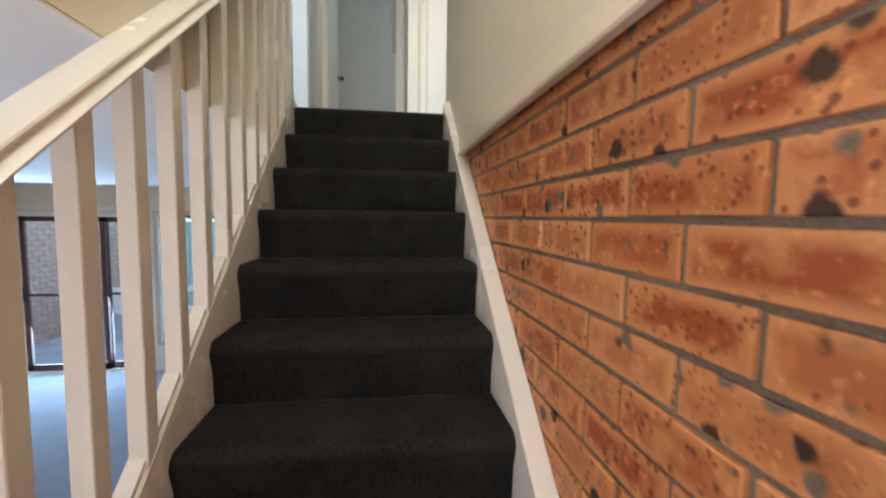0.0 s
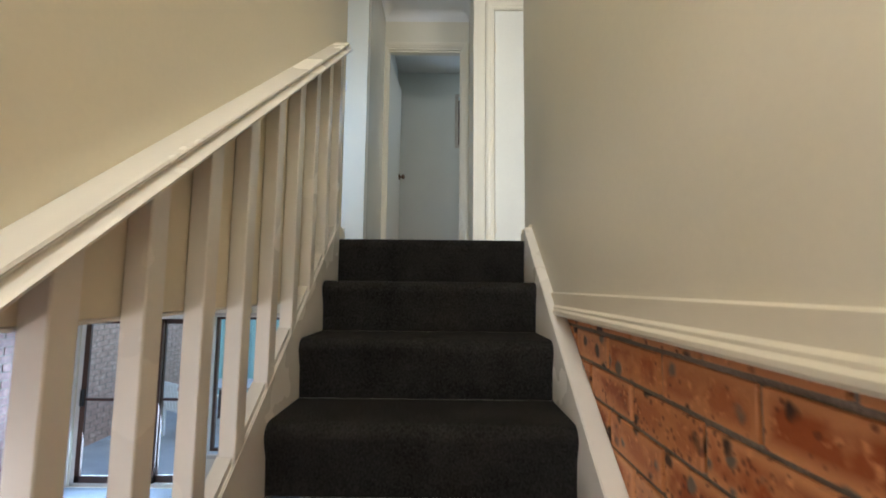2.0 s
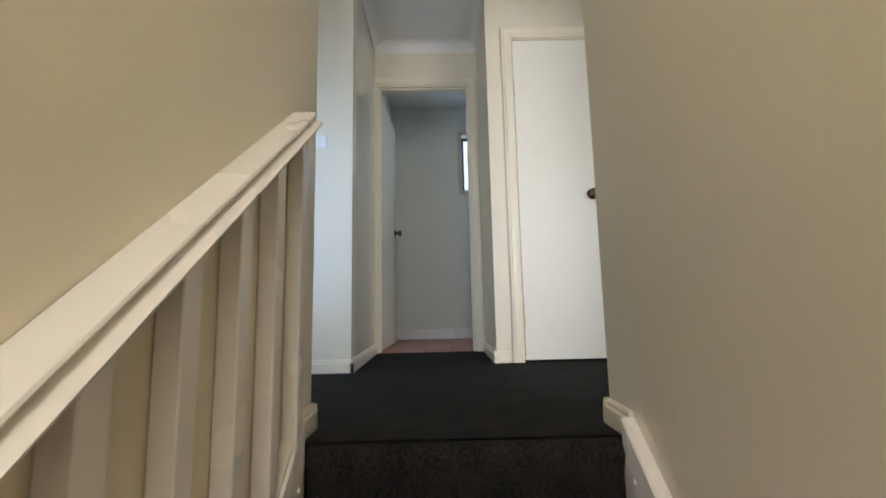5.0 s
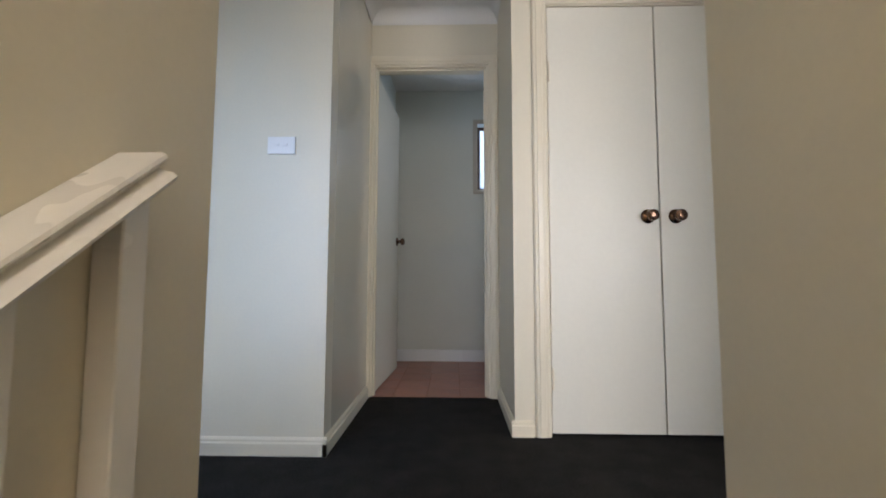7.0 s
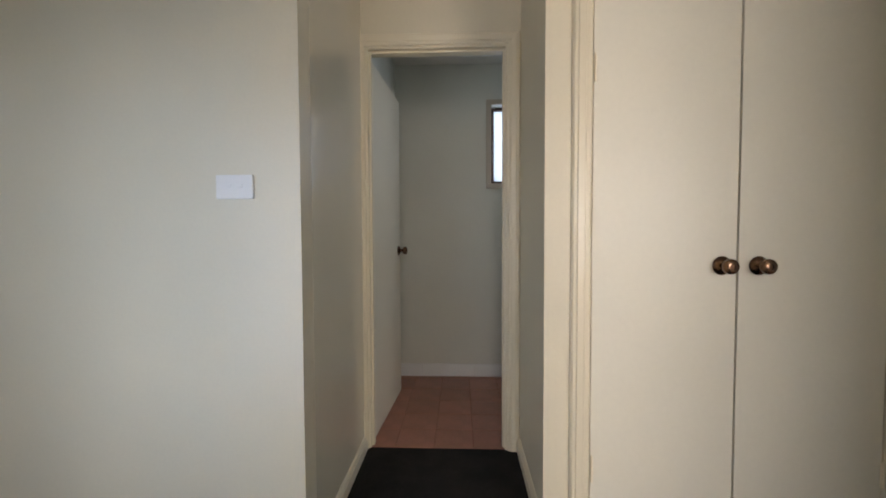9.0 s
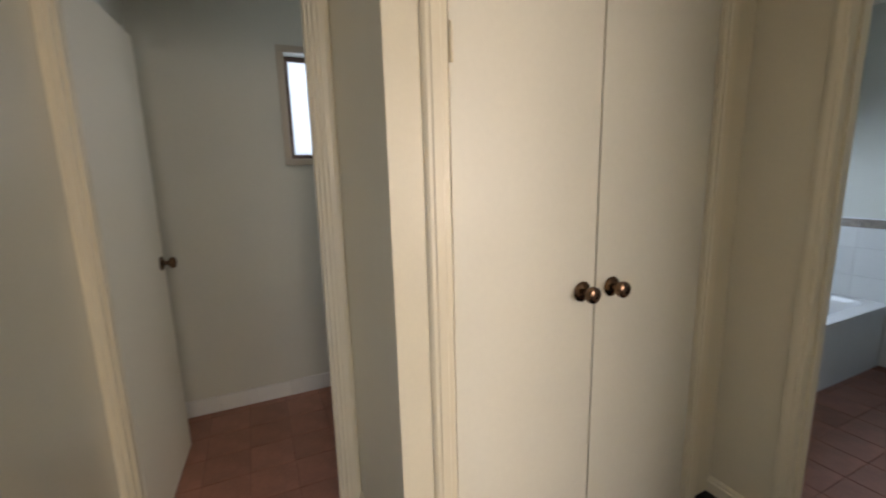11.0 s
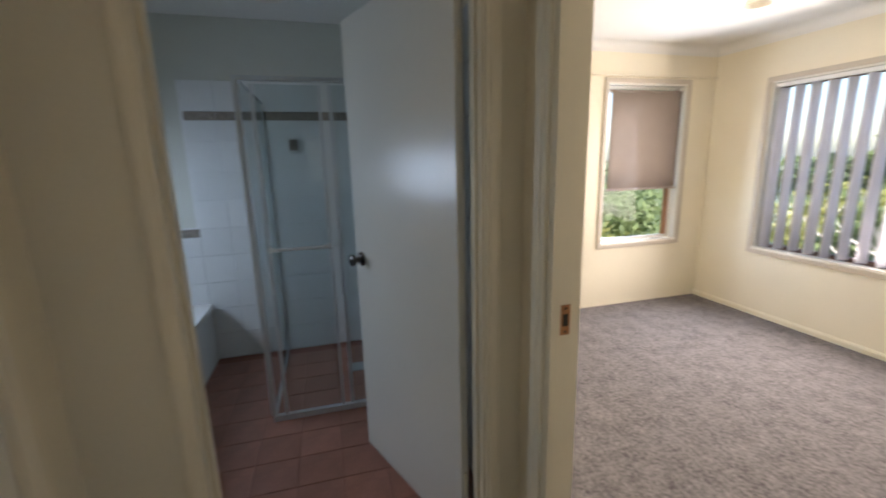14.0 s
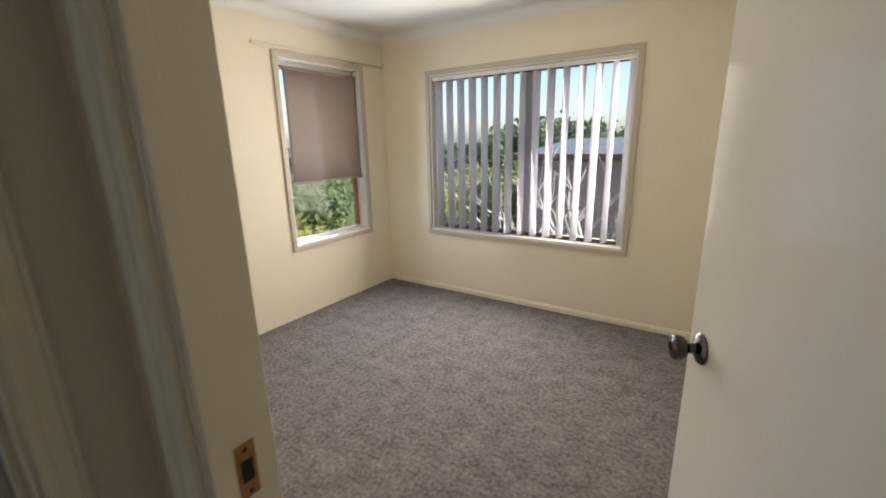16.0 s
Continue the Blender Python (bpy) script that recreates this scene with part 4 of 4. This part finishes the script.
def added_lamp(name, at, label, watts, rgb, drop=0.45):
    """A lit opal ceiling lamp, unseen and added for light, its bulb hung drop below."""
    x, y, z = at
    t = thing(name, at, label, "ceiling light")
    part("base", lathe(bmesh.new(), [(0, 0), (0.15, 0), (0.15, 0.02), (0, 0.02)], at, (0, 0, -1), 32), BRASS, t, "", True)
    part("diffuser", lathe(bmesh.new(), [(0.14, 0.02), (0.135, 0.05), (0.09, 0.085), (0.04, 0.098), (0, 0.10)], at, (0, 0, -1), 32), GLOW, t, "glowing opal glass diffuser", True)
    bulb = bpy.data.lights.new("ceiling_bulb", "POINT")
    bulb.energy, bulb.color, bulb.shadow_soft_size = watts, rgb, 0.3
    new("ceiling_bulb", bulb).location = (x, y, z - drop)
    return t


# Unseen lamp, added to warm and brighten the stair walls.
added_lamp("stairwell_lamp", (0.42, 0.75, CZ), "lit round opal lamp, unseen, added to light the stair walls", 8, (1.0, 0.87, 0.66))
# Added out of view; bulb hung a metre down to brighten the lower ceiling.
added_lamp("living_room_lamp", (-1.9, 0.2, LC), "lit round opal lamp, unseen, added to warm the living room", 26, (1.0, 0.82, 0.70), 1.0)

# ---------------------------------------------------------------- outdoors
solid("pavement", boxes((-6, 6.17, -2.85, 1.5, 12.0, LF - 0.06)), PAVE, "pale concrete courtyard paving outside the sliding door", "pavement")


def brick_block(name, axis, c0, c1, a0, a1, z0, z1, mat, label, face):
    """A far wall of bricks in courses; the bricks are one mesh, proud of the mortar. face: which side of c shows (1 or -1)."""
    w = solid(name, boxes((c0, a0, z0, c1, a1, z1) if axis == "x" else (a0, c0, z0, a1, c1, z1)), MORTAR, label, "wall")
    c = c1 if face > 0 else c0
    vs, fs = [], []
    n = int((z1 - z0) / 0.086)
    for i in range(n):
        z = z0 + 0.086 * i
        u = a0 - (0.12 if i % 2 else 0.0)
        while u < a1:
            u0, u1 = max(u, a0) + 0.005, min(u + 0.23, a1) - 0.005
            if u1 - u0 > 0.03:
                k = len(vs)
                d = c + face * 0.006
                for uu, zz in ((u0, z), (u1, z), (u1, z + 0.076), (u0, z + 0.076)):
                    vs.append((d, uu, zz) if axis == "x" else (uu, d, zz))
                for uu, zz in ((u0, z), (u1, z), (u1, z + 0.076), (u0, z + 0.076)):
                    vs.append((c - face * 0.001, uu, zz) if axis == "x" else (uu, c - face * 0.001, zz))
                fs += [(k, k + 1, k + 2, k + 3)] + [(k + j, k + 4 + j, k + 4 + (j + 1) % 4, k + (j + 1) % 4) for j in range(4)]
            u += 0.24
    me = bpy.data.meshes.new("bricks")
    me.from_pydata(vs, [], fs)
    me.materials.append(mat)
    ob = new("bricks", me)
    ob.parent = w
    tagged(ob, kind="stuff")
    return w


brick_block("wall_living_west", "x", -4.15, -4.07, -3.2, 6.05, LF, LC, BRICK_FAR, "dark red-brown brick wall of the living room", 1)
# Unseen top of this wall is added height that blocks sun from the paving.
brick_block("wall_courtyard", "x", -5.4, -4.9, 6.17, 10.4, LF - 0.06, 3.0, BRICK_OUT, "pale orange brick wall next door, raised out of view to shade the courtyard", 1)
fence = thing("courtyard_fence", (-2.5, 10.5, LF - 0.06), "pale green corrugated steel fence round the courtyard", "fence")
bm = bmesh.new()
prev = None
for i in range(0, 97):
    x = -4.9 + i * 0.07
    d = 0.02 * (1 if i % 4 in (1, 2) else -1)
    cur = (bm.verts.new((x, 10.5 + d, LF - 0.06)), bm.verts.new((x, 10.5 + d, LF + 1.8)))
    if prev:
        bm.faces.new((prev[0], cur[0], cur[1], prev[1]))
    prev = cur
o = part("sheet", bm, FENCE, fence)
o.modifiers.new("thickness", "SOLIDIFY").thickness = 0.004
part("top_rail", boxes((-4.9, 10.46, LF + 1.78, 1.8, 10.54, LF + 1.84), bevel=0.004), FENCE, fence)



def garden_chair(at, turn):
    """A moulded white chair: four splayed legs, seat, slatted back and arms."""
    t = thing("garden_chair", at, "white moulded plastic garden chair on the paving", "chair")
    m = Matrix.Translation(at) @ Matrix.Rotation(radians(turn), 4, "Z")

    def put(n, *r, tilt=0.0):
        bm = boxes(r, bevel=0.006)
        if tilt:
            bmesh.ops.rotate(bm, verts=bm.verts[:], cent=(0, r[1], r[2]), matrix=Matrix.Rotation(radians(tilt), 3, "X"))
        bmesh.ops.transform(bm, matrix=m, verts=bm.verts[:])
        part(n, bm, PLASTIC, t)
    for x in (-0.24, 0.20):
        for y in (-0.22, 0.20):
            put("leg", x, y, 0.0, x + 0.04, y + 0.04, 0.42)
        put("armrest", x - 0.01, -0.24, 0.62, x + 0.05, 0.22, 0.65)
        put("arm_post", x, -0.2, 0.44, x + 0.04, -0.16, 0.62)
    put("seat", -0.24, -0.24, 0.42, 0.24, 0.24, 0.45)
    for k in range(5):
        put("back_slat", -0.22 + 0.092 * k, 0.215, 0.45, -0.15 + 0.092 * k, 0.235, 0.84, tilt=-10)
    put("top_rail", -0.24, 0.28, 0.82, 0.24, 0.305, 0.88)
    return t


garden_chair((-3.75, 8.0, LF - 0.06), 150)
gt = thing("garden_table", (-3.2, 8.5, LF - 0.06), "low grey outdoor table on the courtyard paving", "table")
part("tabletop", boxes((-3.7, 8.2, LF + 0.60, -2.7, 8.9, LF + 0.64), bevel=0.006), PAVE, gt)
for x in (-3.66, -2.78):
    for y in (8.24, 8.82):
        part("leg", boxes((x, y, LF - 0.06, x + 0.04, y + 0.04, LF + 0.60), bevel=0.003), ALU, gt)

# house next door, seen through the bedroom blinds
house = thing("neighbour_house", (0.5, -9.0, -2.85), "brown brick house with a tiled gable roof", "house")
part("wall", boxes((-8.0, -15.0, -2.85, 5.3, -6.5, 1.05)), BRICK_HOUSE, house, "brick wall, its colour lightened and tinted lilac for skylit shade")
bm = bmesh.new()
prof = [(-6.2, 1.06), (-10.75, 1.42), (-15.3, 1.06), (-15.3, 0.95), (-10.75, 1.32), (-6.2, 0.95)]
prism(bm, prof, -8.3, 5.6)
part("roof", bm, ROOF, house, "blue-grey tiled roof")
part("gutter", boxes((-8.3, -6.25, 0.98, 5.6, -6.13, 1.1), bevel=0.01), ALU, house, "dark metal gutter")


def branchy(name, at, height, spread, bark, leaf, n_limbs, n_leaves, leaf_size, seed, label, bare=False):
    rnd = random.Random(seed)
    t = thing(name, at, label, "shrub" if bare else "tree", "bare shrubs by the house" if bare else "garden trees")
    base = Vector(at)
    bm = bmesh.new()
    tips = []

    def limb(p, d, length, r0, r1):
        segs = 4
        last = None
        cur = p.copy()
        for i in range(segs + 1):
            f = i / segs
            rad = r0 + (r1 - r0) * f
            q = Vector((0, 0, 1)).rotation_difference(d.normalized()).to_matrix()
            loop = [bm.verts.new(cur + q @ Vector((rad * math.cos(k * math.pi / 3), rad * math.sin(k * math.pi / 3), 0))) for k in range(6)]
            if last:
                for k in range(6):
                    bm.faces.new((last[k], last[(k + 1) % 6], loop[(k + 1) % 6], loop[k]))
            last = loop
            if i < segs:
                d = (d + Vector((rnd.uniform(-.25, .25), rnd.uniform(-.25, .25), rnd.uniform(-.1, .2)))).normalized()
                cur = cur + d * (length / segs)
                tips.append(cur.copy())
        return cur, d
    top, d = limb(base, Vector((0, 0, 1)), height * 0.45, height * 0.025, height * 0.016)
    tips.clear()
    for i in range(n_limbs):
        a = 2 * math.pi * (i + rnd.random() * 0.6) / n_limbs
        e, dd = limb(top - Vector((0, 0, rnd.uniform(0, height * 0.18))), Vector((math.cos(a) * spread, math.sin(a) * spread, rnd.uniform(0.5, 1.2) * height * 0.3)).normalized(), height * rnd.uniform(0.35, 0.55), height * 0.012, height * 0.004)
        for j in range(3):
            limb(e, (dd + Vector((rnd.uniform(-.8, .8), rnd.uniform(-.8, .8), rnd.uniform(-.2, .6)))).normalized(), height * rnd.uniform(0.12, 0.25), height * 0.004, height * 0.0012)
    part("trunk", bm, bark, t, "", True)
    if not bare:
        vs, fs = [], []
        for i in range(n_leaves):
            c = rnd.choice(tips) + Vector((rnd.gauss(0, 1), rnd.gauss(0, 1), rnd.gauss(0, .8))) * height * 0.075 - base
            u = Vector((rnd.gauss(0, 1), rnd.gauss(0, 1), rnd.gauss(0, 1))).normalized() * leaf_size * rnd.uniform(0.6, 1.4)
            v = u.cross(Vector((rnd.gauss(0, 1), rnd.gauss(0, 1), rnd.gauss(0, 1)))).normalized() * u.length * 0.5
            k = len(vs)
            vs += [c - u, c + v * 0.9, c + u, c - v * 0.9]
            fs.append((k, k + 1, k + 2, k + 3))
        me = bpy.data.meshes.new("crown")
        me.from_pydata([tuple(v) for v in vs], [], fs)
        me.materials.append(leaf)
        o = new("crown", me)
        o.parent = t
    return t


G0 = -2.85
branchy("tree", (10.2, -1.2, G0), 3.3, 1.4, BARK, LEAF2, 9, 4500, 0.10, 3, "bushy yellow-green garden tree")
branchy("tree", (11.5, -3.9, G0), 3.9, 1.5, BARK, LEAF, 9, 4500, 0.12, 5, "leafy green garden tree")
branchy("tree", (9.4, -2.9, G0), 2.7, 1.2, BARK, LEAF2, 8, 3500, 0.09, 8, "low yellow-green garden shrub tree")
branchy("tree", (15.0, -5.0, G0), 4.4, 1.8, BARK, LEAF3, 9, 4500, 0.16, 9, "tall dark green garden tree")
branchy("tree", (6.6, -8.2, G0), 3.2, 1.5, BARK, LEAF, 9, 4500, 0.12, 11, "leafy green tree beside the house next door")
branchy("tree", (8.6, -10.0, G0), 3.5, 1.5, BARK, LEAF2, 9, 4500, 0.12, 12, "yellow-green tree beside the house next door")
for k, (x, y, h, lf) in enumerate(((-5.0, -27.0, 5.6, LEAF), (1.0, -26.0, 5.4, LEAF3), (5.0, -28.0, 5.8, LEAF), (8.5, -26.0, 6.0, LEAF3), (11.5, -27.0, 6.6, LEAF3), (14.5, -25.0, 5.6, LEAF), (18.0, -26.0, 5.6, LEAF3), (22.0, -25.0, 5.5, LEAF))):
    branchy("tree", (x, y, G0), 0.84 * h, 2.6, BARK, lf, 11, 4200, 0.24, 13 + k, "tall gum tree standing behind the garden")
for x, y, h, k in ((3.3, -5.2, 3.9, 17), (4.1, -5.4, 4.1, 21), (4.9, -5.3, 3.8, 23)):
    branchy("bare_shrub", (x, y, G0), h, 1.4, TWIG, LEAF, 10, 0, 0.1, k, "bare pale-twigged shrub against the brick house", True)


# ---------------------------------------------------------------- tiles and bricks


def piece_mesh(name, sx, sy, sz, mat, chamfer=0.0015):
    bm = bmesh.new()
    box(bm, 0, 0, 0, sx, sy, sz)
    if chamfer:
        bmesh.ops.bevel(bm, geom=bm.edges[:], offset=chamfer, segments=1, affect="EDGES")
    return finish(name, bm, mat)


def lay(name, mesh, at, parent, turn=0.0):
    ob = new(name, mesh)
    ob.parent = parent
    ob.location = at
    ob.rotation_euler = (0, 0, turn)
    return ob


rt = random.Random(4)
FT = 0.205
tile = piece_mesh("tile", FT - 0.004, FT - 0.004, 0.011, TERRA)
for i in range(8):
    for j in range(6):
        x, y = 0.252 - 2 * FT + FT * i, 4.737 + FT * j
        if x < 1.3 and y < 5.8:
            lay("tile", tile, (x, y, -0.011 + rt.uniform(0, 0.0006)), toilet_floor)
for i in range(11):
    for j in range(12):
        x, y = 2.065 + FT * i, 2.881 + FT * j
        if x < 4.05 and y < 4.4:
            lay("tile", tile, (x, y, -0.011 + rt.uniform(0, 0.0006)), bath_floor)

# white skirting tiles in the toilet and wall tiles in the bathroom
tw = solid("tile_skirting", boxes((-0.108, 5.822, 0, 1.35, 5.829, 0.1)), WGROUT, "white tile skirting round the toilet floor", "skirting")
wt = piece_mesh("tile", 0.198, 0.007, 0.098, WTILE)
for i in range(7):
    lay("tile", wt, (-0.105 + 0.2 * i, 5.816, 0.001), tw)
bw = solid("tile_wall", boxes((4.212, 2.91, 0, 4.2195, 4.37, 2.0), (4.212, 4.37, 0, 4.2195, 5.14, 1.01), (2.18, 2.902, 0, 4.212, 2.908, 2.0), (2.18, 5.142, 0, 4.212, 5.149, 1.01)), WGROUT, "white wall tiles with a patterned border in the bathroom", "wall tiles")
te = piece_mesh("tile", 0.007, 0.198, 0.198, WTILE)
tc = piece_mesh("tile", 0.007, 0.198, 0.138, WTILE)
be = piece_mesh("border_tile", 0.007, 0.198, 0.058, BTILE)
for j in range(11):
    y = 2.952 + 0.2 * j
    high = y < 4.3
    for k in range(8 if high else 4):
        lay("tile", te, (4.2045, y, 0.002 + 0.2 * k), bw)
    lay("tile", tc, (4.2045, y, 1.602 if high else 0.802), bw)
    lay("border_tile", be, (4.2045, y, 1.742 if high else 0.942), bw)
    if high:
        lay("tile", te, (4.2045, y, 1.802), bw)
ts = piece_mesh("tile", 0.198, 0.007, 0.198, WTILE)
for i in range(10):
    for k in range(10):
        lay("tile", ts, (2.21 + 0.2 * i, 2.9075, 0.002 + 0.2 * k), bw)

# bricks of the stairwell
sb = solid("wall_stair_bricks", boxes((0.878, -3.2, LF, 0.965, 2.95, -0.271)), MORTAR, "orange clinker brick wall with grey mortar beside the stairs", "wall")
rb2 = random.Random(11)
brick_meshes = []
for k in range(6):
    bm = boxes((0, 0, 0, 0.02, 0.231, 0.0755))
    bmesh.ops.bevel(bm, geom=bm.edges[:], offset=0.0022, segments=1, affect="EDGES")
    for v in bm.verts:
        v.co += Vector((rb2.uniform(-.0012, .0012), rb2.uniform(-.0015, .0015), rb2.uniform(-.0012, .0012)))
    brick_meshes.append(finish("brick", bm, BRICK))
vs, fs = [], []
for c in range(27):
    z = -0.399 - 0.086 * c + 0.086          # bed of the course
    y = (1.021 if c % 2 == 1 else 0.897) - 0.2432 * 18
    while y < 2.9:
        if y > -3.2:
            d = rb2.uniform(-0.002, 0.002)
            if 0.1 < y < 2.66 and c < 21 and z > (y - NOSE) * SL - 0.12:
                b = lay("brick", brick_meshes[rb2.randrange(6)], (0.870 + d, y, z), sb)
            elif z > (y - NOSE) * SL - 0.3:
                k = len(vs)
                x = 0.870 + d
                for xx in (x, 0.88):
                    vs += [(xx, y, z), (xx, y + 0.231, z), (xx, y + 0.231, z + 0.0755), (xx, y, z + 0.0755)]
                fs += [(k, k + 1, k + 2, k + 3)] + [(k + j, k + 4 + j, k + 4 + (j + 1) % 4, k + (j + 1) % 4) for j in range(4)]
        y += 0.2432
me = bpy.data.meshes.new("bricks")
me.from_pydata(vs, [], fs)
me.materials.append(BRICK)
o = new("bricks", me)
o.parent = sb
tagged(o, kind="stuff")
